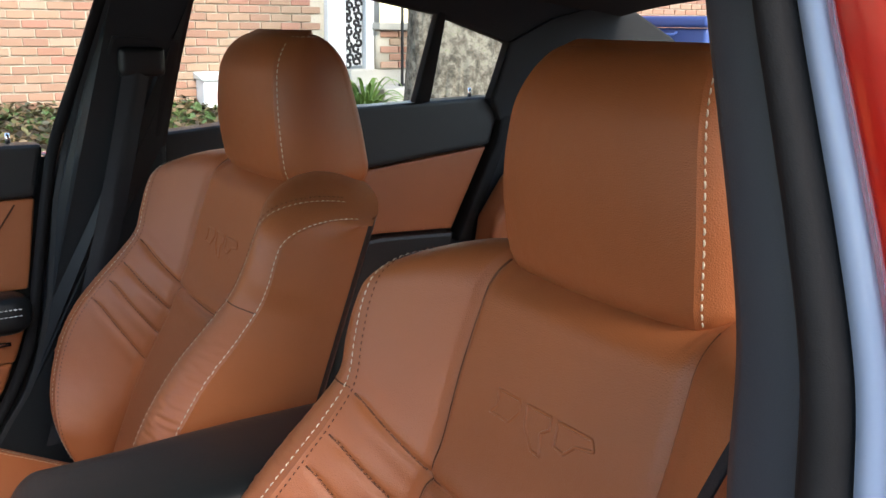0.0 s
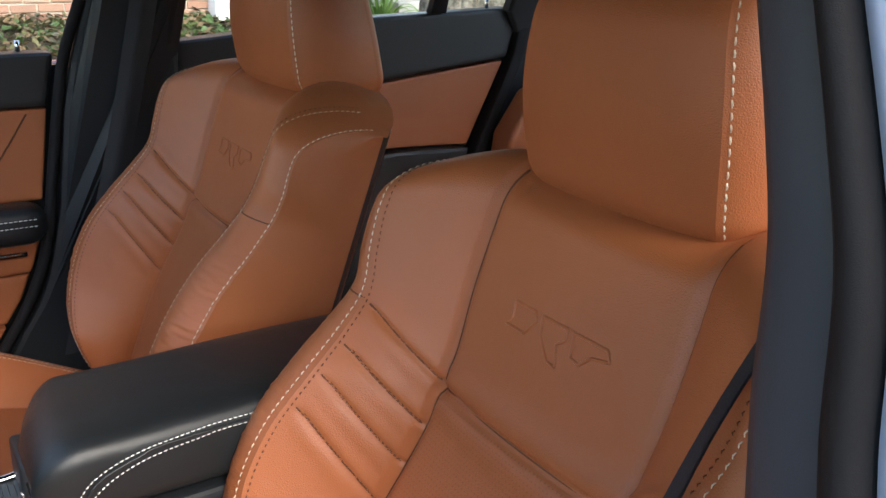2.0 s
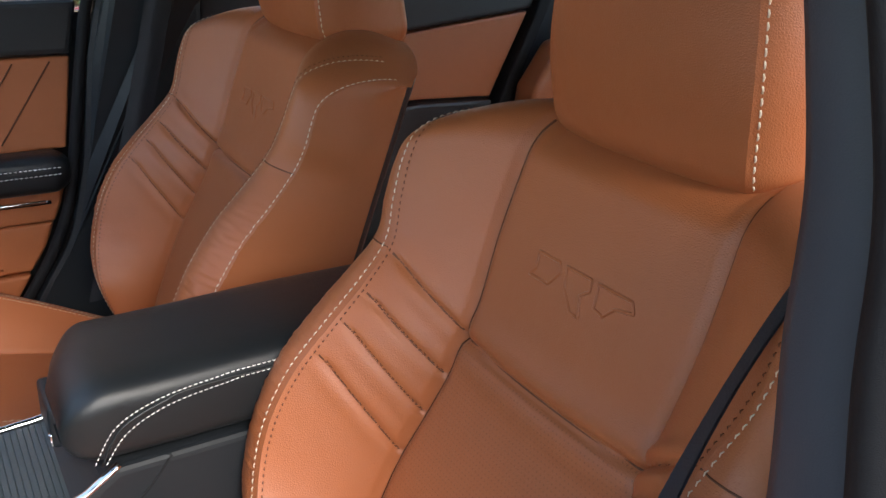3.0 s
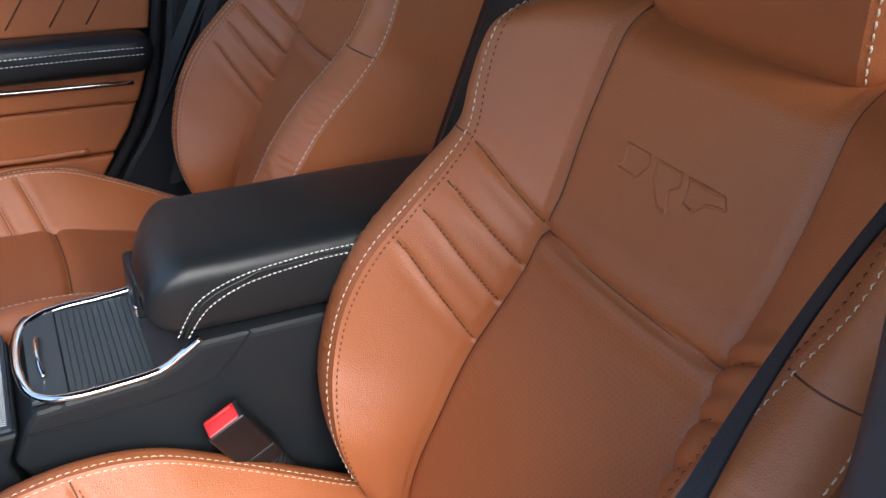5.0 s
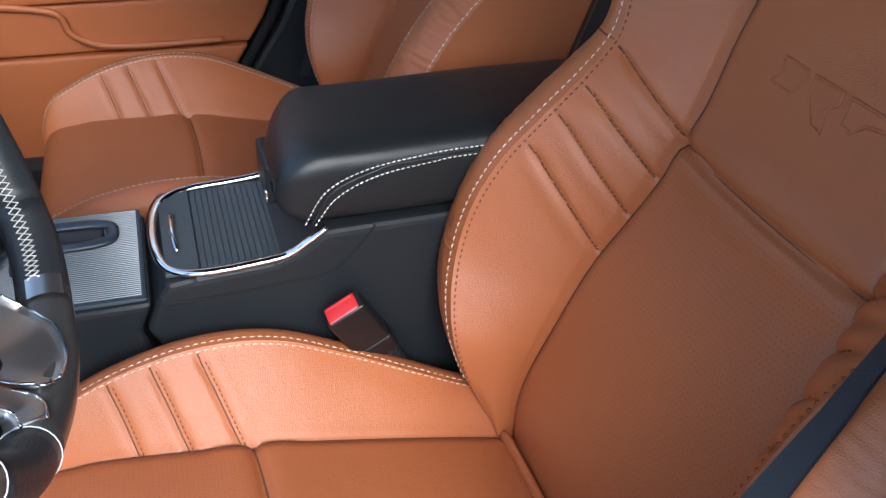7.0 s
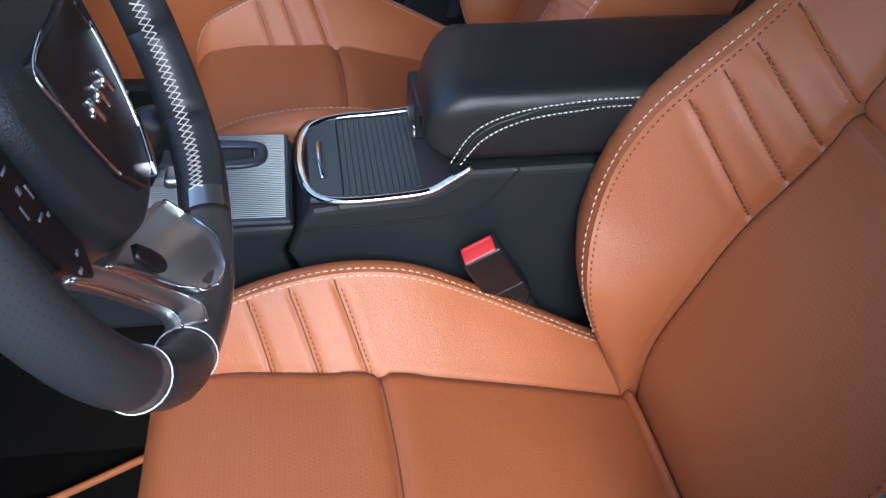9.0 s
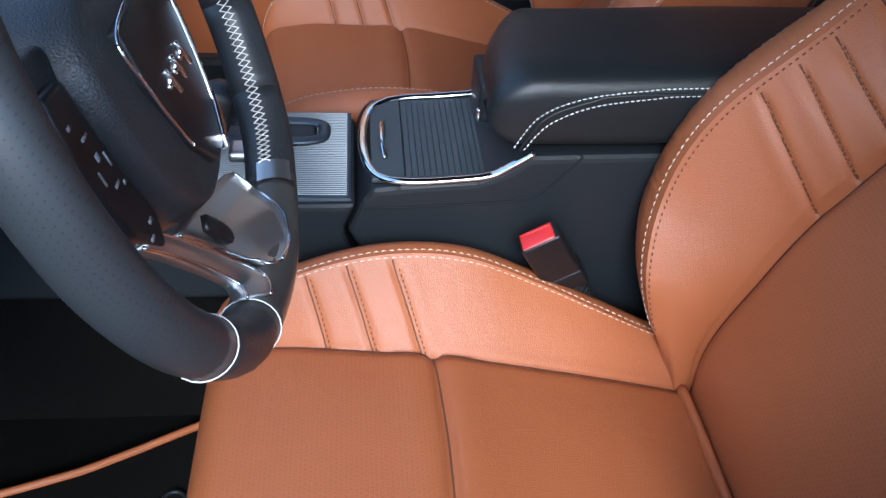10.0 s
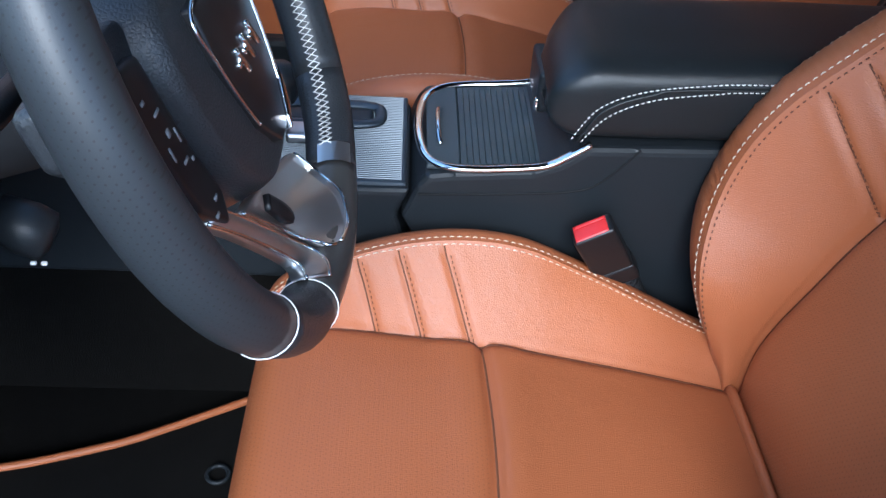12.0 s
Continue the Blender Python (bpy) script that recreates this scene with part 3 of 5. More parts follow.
# belt guide and belt of the passenger side
guide = thing("seat_belt", "black seat belt hanging from its guide on the pillar", "seat belt")
part("guide_plate", lean(prism([(0.190, 1.09), (0.320, 1.08), (0.345, 1.20), (0.350, 1.255), (0.235, 1.262), (0.215, 1.20)], 0, -1.137, -1.120, 0.006)), black_hard, guide, smooth=False)
part("guide_ring", rounded_box((-1.093, 0.243, 1.192), (-1.062, 0.322, 1.243), 0.012), black_soft, guide)
rows = []
for t in np.linspace(0, 1, 24):
    c = np.array([-1.065 - 0.015 * t, 0.272, 1.20]) * (1 - t) + np.array([-1.085, 0.105, 0.55]) * t
    c[1] += 0.006 * math.sin(4 * t)
    rows.append([c + np.array([0.003 * math.cos(w * 3), 0.024 * w, 0.004 * w]) for w in np.linspace(-1, 1, 7)])
v, f = grid(rows)
v2 = [np.array(p) - np.array([0.0018, 0, 0]) for p in v]
put("strap", v + v2, f + [tuple(reversed([i + len(v) for i in q])) for q in f], webbing, guide, "dark woven strap")

# driver side: centre pillar with its trim, seal, flange and the red body
def pillar_edge(z):
    return float(spline(z, [0.55, 0.9, 1.05, 1.12, 1.16, 1.206, 1.237, 1.266, 1.295, 1.37], [0.414, 0.411, 0.410, 0.4085, 0.4050, 0.4035, 0.3975, 0.3905, 0.3835, 0.372]))


def inward(p):
    """The pillar leans in towards the roof: its strips are drawn on a plane and set back from it."""
    return tuple(np.array([0.565, -0.158, 1.288]) + 1.43 * (np.array(p) - np.array([0.565, -0.158, 1.288])))


def pillar_strip(name, offs, mat, label, category):
    """A strip of the pillar's front: offsets from the inner edge and depths, from bottom to top."""
    rows = []
    for z in np.linspace(0.60, 1.365, 120):
        e = pillar_edge(z)
        wide = 1.0 + 0.5 * float(np.clip((1.30 - z) / 0.2, 0, 0.9))
        rows.append([inward((e + o * wide, y, z)) for o, y in offs])
    return tagged(put(name, *grid(rows), mat, flip=False), label, category, kind="structure")


pillar_strip("pillar_left", [(0.006, 0.16), (0.0, 0.10), (-0.001, 0.055), (0.001, 0.043), (0.005, 0.040), (0.014, 0.041), (0.021, 0.043)], pillar_trim, "black plastic trim of the driver side door pillar", "door pillar")
pillar_strip("door_seal_left", [(0.020, 0.046), (0.0205, 0.038), (0.0235, 0.034), (0.0275, 0.033), (0.0305, 0.036), (0.031, 0.046)], rubber, "black flocked rubber door seal", "door seal")
# painted metal flange, coloured as if mirroring the sky
pillar_strip("flange_left", [(0.031, 0.044), (0.032, 0.040), (0.0375, 0.039), (0.039, 0.043)], flange_sky_tint, "edge of the door opening with its sky reflection painted pale blue-grey", "door opening")
pillar_strip("pillar_body_left", [(0.039, 0.046), (0.040, 0.040), (0.046, 0.036), (0.06, 0.034), (0.085, 0.040), (0.10, 0.06), (0.10, 0.20)], red_paint, "glossy red painted body of the car", "car body")
structure("rear_door_left", rounded_box((0.44, 0.21, 0.30), (0.52, 1.25, 1.06), 0.02), red_paint, "closed red rear door of the car", "car door")
structure("pillar_core_left", prism([(0.385, 0.20), (0.44, 0.18), (0.50, 0.28), (0.385, 0.30)], 2, 0.30, 1.37, 0.004), black_hard, "black inner part of the driver side pillar", "door pillar")
structure("roof_rail_left", prism([(-0.9, 1.02), (-0.34, 1.345), (-0.12, 1.37), (0.6, 1.40), (1.2, 1.34), (1.7, 1.12), (1.7, 1.19), (1.2, 1.41), (0.6, 1.455), (-0.12, 1.44), (-0.36, 1.42), (-0.95, 1.08)], 0, 0.345, 0.385, 0.008), headliner, "dark roof rail over the driver's door", "roof rail")
structure("roof_rail_front_right", prism([(-0.9, 1.02), (-0.34, 1.335), (-0.12, 1.36), (-0.12, 1.43), (-0.36, 1.41), (-0.95, 1.08)], 0, -1.12, -1.06, 0.008), headliner, "dark windscreen pillar on the passenger side", "roof pillar")
structure("rear_shelf", rounded_box((-1.15, 1.45, 1.0), (0.42, 1.95, 1.04), 0.01), headliner, "dark shelf under the rear window", "shelf")
structure("rear_bulkhead", rounded_box((-1.22, 1.72, 0.25), (0.48, 1.76, 1.02), 0.0), headliner, "dark panel behind the rear seat", "panel")
structure("firewall", rounded_box((-1.22, -1.18, 0.22), (0.48, -1.14, 0.98), 0.0), carpet, "black carpeted front wall of the footwell", "panel")
structure("door_core_right", rounded_box((-1.258, -0.98, 0.25), (-1.228, 1.78, 1.045), 0.0), black_hard, "black inner shell of the passenger doors", "car body")
structure("car_body_right", prism([(-1.0, 0.2), (1.9, 0.2), (1.9, 1.02), (1.2, 1.07), (-0.6, 1.03), (-1.0, 0.98)], 0, -1.30, -1.262, 0.012), red_paint, "red outer skin of the passenger side", "car body")

# ---- doors ----
door = thing("door_1", "closed front passenger door with tan leather panels and black armrest", "car door", "passenger side doors", "structure")
REAR = [(0.35, -0.145), (0.45, -0.095), (0.585, -0.006), (0.637, 0.028), (0.684, 0.048), (0.735, 0.068), (0.82, 0.086), (0.98, 0.110), (1.07, 0.130)]


def door_rear(z):
    return float(np.interp(z, [a for a, _ in REAR], [b for _, b in REAR]))


def door_piece(name, z0, z1, x0, x1, mat, r=0.006, label="", y0=-0.95, slope=0.0, bulge=0.0):
    outline = [(y0, z0 - slope)] + [(door_rear(z), z) for z in np.linspace(z0, z1, 5)] + [(y0, z1 - slope)]
    return part(name, prism(outline, 0, x0, x1, r, 3), mat, door, label, smooth=False)


door_piece("upper_trim", 0.980, 1.074, -1.225, -1.166, black_soft, 0.012, "black soft upper trim", slope=-0.004)
door_piece("leather_insert", 0.815, 0.978, -1.225, -1.176, leather, 0.006, "tan leather insert")
door_piece("lower_panel", 0.686, 0.760, -1.225, -1.160, leather, 0.008, "tan leather panel", slope=0.0)
door_piece("lower_panel", 0.592, 0.683, -1.225, -1.168, leather, 0.008, "tan leather panel")
door_piece("kick_panel", 0.36, 0.589, -1.225, -1.160, leather, 0.008, "tan lower panel")
# slanted seams of the insert
for y in (-0.03, 0.03, -0.16, -0.10):
    put("insert_seam", *tube([(-1.1755, y - 0.05, 0.83), (-1.1755, y + 0.045, 0.97)], 0.0016, 6, up=(1, 0, 0)), thread_dark, door, "brown seam")
# armrest
rows = []
for y in np.r_[np.linspace(-0.75, 0.04, 16), np.linspace(0.05, 0.085, 12)]:
    q = max(0.0, (y - 0.045) / 0.041)
    k = math.sqrt(max(0.0, 1 - min(1.0, q) ** 2))
    rise = 0.012 * smoothstep(y, -0.35, -0.02)
    rows.append([(-1.160 + (0.052 * max(k, 0.05)) * max(0.0, math.cos(a)) ** 0.5, y, 0.780 + rise * 0.4 + (0.036 * max(0.4, k)) * math.copysign(abs(math.sin(a)) ** 0.55, math.sin(a))) for a in np.linspace(-math.pi / 2, math.pi / 2, 22)])
arm = put("armrest", *grid(rows), black_soft, door, "black armrest with white stitching", flip=True)
for dz in (0.0, -0.012):
    pts = [(-1.1065, y, 0.796 + dz + 0.004 * smoothstep(y, -0.35, -0.02)) for y in np.linspace(-0.7, 0.065, 120)]
    put("stitching", *stitches([(pts, [(1, 0, 0.3)] * 120)], 0.005, 0.0028, 0.0008), thread_white, arm)
put("chrome_strip", *tube(smooth_path([(-1.153, -0.75, 0.742), (-1.153, -0.34, 0.733), (-1.153, -0.17, 0.728), (-1.153, 0.044, 0.7255)], 40), 0.0045, 8, up=(1, 0, 0), flat=0.7), chrome, door, "thin chrome strip")
put("pull_pocket", *tube(smooth_path([(-1.162, -0.45, 0.69), (-1.160, -0.335, 0.672), (-1.160, -0.31, 0.63), (-1.160, -0.24, 0.604), (-1.162, -0.05, 0.602)], 50), 0.0065, 8, up=(1, 0, 0), flat=0.8), leather, door, "moulded edge of the map pocket")
knob = put("lock_pin", *tube([(-1.19, 0.076, 1.06), (-1.19, 0.076, 1.075), (-1.19, 0.076, 1.0755), (-1.19, 0.076, 1.094)], [0.002, 0.002, 0.0045, 0.0042], 10, up=(1, 0, 0)), chrome, door, "chrome lock pin")

rdoor = thing("door_2", "closed rear passenger door with black and tan trim", "car door", "passenger side doors", "structure")
part("upper_trim", prism([(0.34, 0.938), (0.55, 0.955), (0.771, 0.982), (1.089, 1.017), (1.115, 1.10), (1.105, 1.127), (0.75, 1.115), (0.34, 1.083)], 0, -1.225, -1.166, 0.010, 3), black_soft, rdoor, "black soft upper trim", smooth=False)
part("leather_insert", prism([(0.34, 0.80), (0.797, 0.836), (0.99, 0.828), (1.083, 1.012), (0.771, 0.978), (0.34, 0.935)], 0, -1.225, -1.172, 0.005, 2), leather, rdoor, "tan leather insert", smooth=False)
part("lower_panel", prism([(0.34, 0.35), (0.80, 0.35), (0.985, 0.825), (0.797, 0.832), (0.34, 0.797)], 0, -1.225, -1.150, 0.008, 2), black_soft, rdoor, "black lower panel", smooth=False)
put("lock_pin", *tube([(-1.19, 1.045, 1.11), (-1.19, 1.045, 1.125), (-1.19, 1.045, 1.1255), (-1.19, 1.045, 1.146)], [0.002, 0.002, 0.0045, 0.0042], 10, up=(1, 0, 0)), chrome, rdoor, "chrome lock pin")
structure("door_seal_rear", prism([(0.995, 0.80), (1.03, 0.80), (1.13, 1.03), (1.17, 1.20), (1.13, 1.22), (1.10, 1.03)], 0, -1.20, -1.150, 0.008), rubber, "black rubber seal behind the rear door", "door seal")

glass = bpy.data.materials.new("window_glass")
glass.use_nodes = True
gn = glass.node_tree.nodes
gn["Principled BSDF"].inputs["Transmission Weight"].default_value = 1.0
gn["Principled BSDF"].inputs["Roughness"].default_value = 0.0
gn["Principled BSDF"].inputs["IOR"].default_value = 1.02
gn["Principled BSDF"].inputs["Base Color"].default_value = (0.93, 0.97, 0.95, 1)
for k, outline in enumerate(([(-0.85, 1.04), (0.15, 1.05), (0.23, 1.36), (-0.1, 1.36)], [(0.34, 1.06), (1.09, 1.10), (1.11, 1.25), (0.9, 1.32), (0.6, 1.36), (0.38, 1.36)])):
    ob = structure("window_%d" % (k + 1), lean(prism(outline, 0, -1.196, -1.192)), glass, "clear side window glass of the car", "car window")
    ob.visible_shadow = False

# rear bench, seen past the front seats
bench = thing("rear_seat", "tan leather rear bench seat", "car seat")
part("backrest", prism([(1.05, 0.55), (1.15, 0.50), (1.42, 1.0), (1.32, 1.04), (1.24, 1.0)], 0, -1.10, 0.38, 0.03, 4), leather, bench)
part("cushion", rounded_box((-1.10, 0.68, 0.36), (0.38, 1.14, 0.56), 0.04, 4), leather, bench)
part("side_bolster", prism([(0.98, 0.50), (1.30, 0.50), (1.30, 0.96), (1.10, 0.955), (1.035, 0.86)], 0, -1.14, -1.06, 0.02, 4), leather, bench)

# ---- console ----
console = thing("centre_console", "black centre console with chrome-edged tambour lid and padded armrest", "console")
XN, XF = -0.243, -0.432
part("rear_body", prism([(-0.206, 0.28), (-0.206, 0.62), (-0.222, 0.650), (-0.206, 0.690), (-0.196, 0.703), (-0.17, 0.706), (-0.09, 0.712), (-0.062, 0.724), (-0.040, 0.741), (0.012, 0.7425), (0.40, 0.752), (0.40, 0.28)], 0, XF, XN, 0.008, 3), black_hard, console, smooth=False)
part("front_body", prism([(-1.0, 0.72), (-0.60, 0.70), (-0.30, 0.682), (-0.212, 0.683), (-0.226, 0.650), (-0.212, 0.60), (-0.212, 0.56), (-1.0, 0.56)], 0, XF + 0.01, XN - 0.002, 0.007, 3), black_hard, console, smooth=False)
part("carpet_flank", prism([(-1.0, 0.28), (-1.0, 0.56), (-0.212, 0.56), (-0.212, 0.28)], 0, XF + 0.012, XN - 0.085, 0.004, 1), carpet, console, "black carpeted flank", smooth=False)
# groove along the flank
put("trim_line", *tube(smooth_path([(XN + 0.0005, -0.205, 0.680), (XN + 0.0005, -0.10, 0.685), (XN + 0.0005, -0.04, 0.692), (XN + 0.0005, -0.015, 0.708), (XN + 0.0005, 0.013, 0.742)], 60), 0.0014, 6, up=(1, 0, 0)), rubber, console, "dark panel joint")
# armrest lid
rows = []
ys = np.r_[-0.084 + 0.055 * (1 - np.cos(np.linspace(0, 1, 16) * math.pi / 2)), np.linspace(-0.02, 0.36, 20)]
for y in ys:
    q = np.clip((y + 0.0845) / 0.055, 0, 1)
    r = math.sqrt(1 - (1 - q) ** 2)
    top = 0.782 + 0.046 * r + 0.006 * smoothstep(y, -0.02, 0.2)
    bot = 0.782 - 0.036 * math.sqrt(1 - (1 - min(1, q * 1.6)) ** 2) + 0.008 * smoothstep(y, 0.0, 0.4)
    half = 0.0900 * (0.80 + 0.20 * r)
    row = []
    for a in np.linspace(-math.pi, math.pi, 60, endpoint=False):
        c, s_ = math.cos(a), math.sin(a)
        px = math.copysign(abs(c) ** 0.30, c)
        pz = math.copysign(abs(s_) ** 0.42, s_)
        mid = 0.5 * (top + bot)
        crown = 0.005 * (1 - px * px) if s_ > 0 else 0
        row.append((-0.3325 + half * px, y + 0.026 * (1 - q) * max(0.0, -px) ** 1.5, mid + (top - bot) / 2 * pz + crown))
    rows.append(row)
v, f = grid(rows, closed_u=True)
n = len(rows[0])
f += [tuple(range(n)), tuple(reversed(range(len(v) - n, len(v))))]
lid = put("armrest_lid", v, f, black_soft, console, "padded black vinyl lid with white twin stitching", flip=True)
for zo, yo in ((0.0, 0.0), (-0.0085, 0.010)):
    pth = smooth_path([(-0.2432, -0.058 + yo, 0.752 + zo * 0.3), (-0.2415, -0.036 + yo, 0.788 + zo), (-0.2410, 0.004 + yo, 0.8075 + zo), (-0.2410, 0.06 + yo, 0.8165 + zo), (-0.2412, 0.115, 0.820 + zo), (-0.2412, 0.30, 0.822 + zo)], 200)
    put("stitching", *stitches([(pth, [(1, 0, 0.3)] * 200)], 0.0034, 0.0020, 0.0006), thread_white, lid)
pth = smooth_path([(-0.2428, -0.052, 0.750), (-0.2418, -0.031, 0.785), (-0.2412, 0.009, 0.8035), (-0.2412, 0.06, 0.812), (-0.2414, 0.30, 0.8175)], 80)
put("piping", *tube(pth, 0.0016, 6, up=(1, 0, 0)), black_soft, lid)
latch = part("latch", rounded_box((-0.368, -0.088, 0.748), (-0.296, -0.064, 0.793), 0.006, 3), black_hard, console, "black lid latch")
part("latch_tip", rounded_box((-0.304, -0.0895, 0.750), (-0.298, -0.080, 0.764), 0.002, 2), chrome, latch)
# chrome bezel
bez = smooth_path([(-0.247, -0.036, 0.7445), (-0.2455, -0.056, 0.7315), (-0.245, -0.078, 0.719), (-0.245, -0.115, 0.7140), (-0.2455, -0.155, 0.7115), (-0.253, -0.183, 0.7100), (-0.275, -0.199, 0.7095), (-0.33, -0.2055, 0.7095), (-0.385, -0.199, 0.7095), (-0.410, -0.182, 0.7100), (-0.4185, -0.155, 0.7115), (-0.419, -0.115, 0.7140), (-0.4195, -0.075, 0.719), (-0.420, -0.052, 0.734)], 120)
put("bezel", *tube(bez, 0.0050, 10, up=(0, 0, 1), flat=0.7), chrome, console, "bright chrome bezel")
part("tray_plate", prism([(-0.197, 0.705), (-0.197, 0.7098), (-0.163, 0.7110), (-0.163, 0.705)], 0, -0.412, -0.252, 0.001, 1), slat_mat, console, "smooth dark plate", smooth=False)
part("tray_back", prism([(-0.074, 0.700), (-0.0745, 0.7165), (-0.058, 0.724), (-0.046, 0.742), (-0.040, 0.70)], 0, -0.415, -0.250, 0.002, 2), black_hard, console, smooth=False)
tab = tube(smooth_path([(-0.288, -0.1825, 0.7115), (-0.300, -0.1845, 0.7165), (-0.325, -0.1855, 0.718), (-0.350, -0.1845, 0.7165), (-0.362, -0.1825, 0.7115)], 24), 0.0028, 8)
put("tambour_pull", *tab, chrome, console, "small chrome finger pull")
slat_me = None
for k in range(14):
    y = -0.162 + 0.0063 * k
    z = 0.7105 + 0.0046 * (k / 13)
    if slat_me is None:
        bm = prism([(-0.0000, -0.004), (0.0, 0.0), (0.0004, 0.0005), (0.0056, 0.0005), (0.0060, 0.0), (0.0060, -0.004)], 0, -0.411, -0.253)
        slat_me = bpy.data.meshes.new("slat")
        bm.to_mesh(slat_me)
        bm.free()
        slat_me.materials.append(slat_mat)
    ob = new("slat", slat_me)
    ob.location = (0, y, z)
    ob.parent = console
# shifter surround: ribbed dark metal plate with a gate
plate = part("shifter_plate", prism([(-0.62, 0.690), (-0.62, 0.705), (-0.32, 0.6875), (-0.217, 0.6865), (-0.217, 0.676)], 0, -0.428, -0.252, 0.003, 2), dark_metal, console, "ribbed dark metallic plate", smooth=False)
rib_v, rib_f = [], []
for k in range(48):
    x = -0.424 + 0.0035 * k
    b = len(rib_v)
    for y, z in ((-0.46, 0.6962), (-0.32, 0.6882), (-0.222, 0.6872)):
        rib_v += [(x, y, z - 0.001), (x + 0.0009, y, z + 0.0004), (x + 0.0018, y, z - 0.001)]
    for q in (0, 3):
        rib_f += [(b + q, b + q + 3, b + q + 4, b + q + 1), (b + q + 1, b + q + 4, b + q + 5, b + q + 2)]
put("ribs", rib_v, rib_f, dark_metal, plate, smooth=False, kind="stuff")
rim = [(-0.378 + 0.022 * math.copysign(abs(math.cos(a)) ** 0.5, math.cos(a)), -0.315 + 0.068 * math.copysign(abs(math.sin(a)) ** 0.5, math.sin(a)), 0.690) for a in np.linspace(0, 2 * math.pi, 48, endpoint=False)]
put("gate_rim", *tube(rim, 0.007, 10, closed=True, flat=0.6), dark_metal, console, "raised metallic gate rim")
part("gate_recess", rounded_box((-0.394, -0.375, 0.680), (-0.362, -0.255, 0.6905), 0.006, 3), piano, console, "black gate slot")
lever = put("shift_lever", *tube(smooth_path([(-0.325, -0.37, 0.69), (-0.327, -0.362, 0.72), (-0.33, -0.352, 0.75), (-0.332, -0.347, 0.775)], 16), [0.012] * 5 + [0.016] * 4 + [0.022] * 5 + [0.018, 0.008], 14, up=(1, 0, 0)), black_soft, console, "black leather shift lever")
part("lever_trim", rounded_box((-0.335, -0.345, 0.694), (-0.305, -0.302, 0.706), 0.005, 3), satin, console, "silver lever base")

# ---- buckle and driver's belt ----
buckle = thing("belt_buckle", "black seat belt buckle with red release button", "belt buckle")
ax = Matrix.Translation((-0.205, -0.011, 0.641)) @ Matrix.Rotation(radians(30), 4, "X") @ Matrix.Rotation(radians(10), 4, "Y")


def placed(bm, m):
    bmesh.ops.transform(bm, matrix=m, verts=list(bm.verts))
    return bm


part("housing", placed(rounded_box((-0.0125, -0.0215, -0.020), (0.0125, 0.0215, 0.0440), 0.004, 3), ax), piano, buckle)
part("collar", placed(rounded_box((-0.0135, -0.0225, -0.042), (0.0135, 0.0225, -0.016), 0.005, 3), ax), piano, buckle, "black plastic collar")
part("release_button", placed(rounded_box((-0.0098, -0.0185, 0.0425), (0.0108, 0.0160, 0.0455), 0.0015, 2), ax), red_plastic, buckle, "red plastic button")
part("button_ridge", placed(rounded_box((-0.0085, -0.0165, 0.0450), (-0.0045, 0.0140, 0.0468), 0.0012, 2), ax), red_plastic, buckle, "raised ridge of the red button")
for k in range(7):
    ring = [ax @ Vector((0.011 * math.cos(a), 0.015 * math.sin(a), -0.038 - 0.0075 * k)) for a in np.linspace(0, 2 * math.pi, 20, endpoint=False)]
    put("bellows_ring", *tube(ring, 0.0036, 6, closed=True), rubber, buckle, "ribbed black sleeve")
put("stalk", *tube([ax @ Vector((0, 0, -0.03)), ax @ Vector((0, 0, -0.14))], 0.009, 10, up=(1, 0, 0)), rubber, buckle)
belt = thing("seat_belt", "black seat belt lying against the driver's seat bolster", "seat belt")
rows = []
hh = np.linspace(0.18, 0.60, 43)
edges = []
for ks in ([2.40, 2.18, 2.10, 2.01, 1.94, 1.89, 1.86], [2.84, 2.46, 2.35, 2.19, 2.06, 1.98, 1.94]):
    line = np.array([back_point(1, float(np.interp(h, [0.18, 0.32, 0.36, 0.42, 0.48, 0.54, 0.60], ks)), min(h, 0.57)) for h in hh])
    # the strap is pulled straight
    edges.append(np.stack([np.polyval(np.polyfit(hh, line[:, k], 2), hh) for k in range(3)], 1) + np.array([-0.003, -0.012, 0.004]) + np.outer(np.clip((0.36 - hh) / 0.18, 0, 1), [-0.002, -0.014, 0.010]))
for p, q in zip(*edges):
    rows.append([p + (q - p) * w for w in np.linspace(0, 1, 7)])
v, f = grid(rows)
v2 = [np.array(p) + np.array([0.001, 0.0018, 0]) for p in v]
put("strap", v + v2, f + [tuple(reversed([i + len(v) for i in q])) for q in f], webbing, belt, "black woven strap")
put("guide_ring", *tube([(0.385, 0.16, 1.20), (0.37, 0.20, 1.20), (0.375, 0.24, 1.21)], 0.01, 8), black_hard, belt)

# ---- steering wheel ----
WC0, WT = np.array([0.036, -0.33, 1.003]), 0.36
WX, WV, WN = np.array([1.0, 0, 0]), np.array([0, -math.sin(WT), math.cos(WT)]), np.array([0, math.cos(WT), math.sin(WT)])


def wheel_at(a, b, c=0.0):
    return WC0 + a * WX + b * WV + c * WN


def on_wheel(bm):
    m = Matrix(((WX[0], WV[0], WN[0], WC0[0]), (WX[1], WV[1], WN[1], WC0[1]), (WX[2], WV[2], WN[2], WC0[2]), (0, 0, 0, 1)))
    return placed(bm, m)


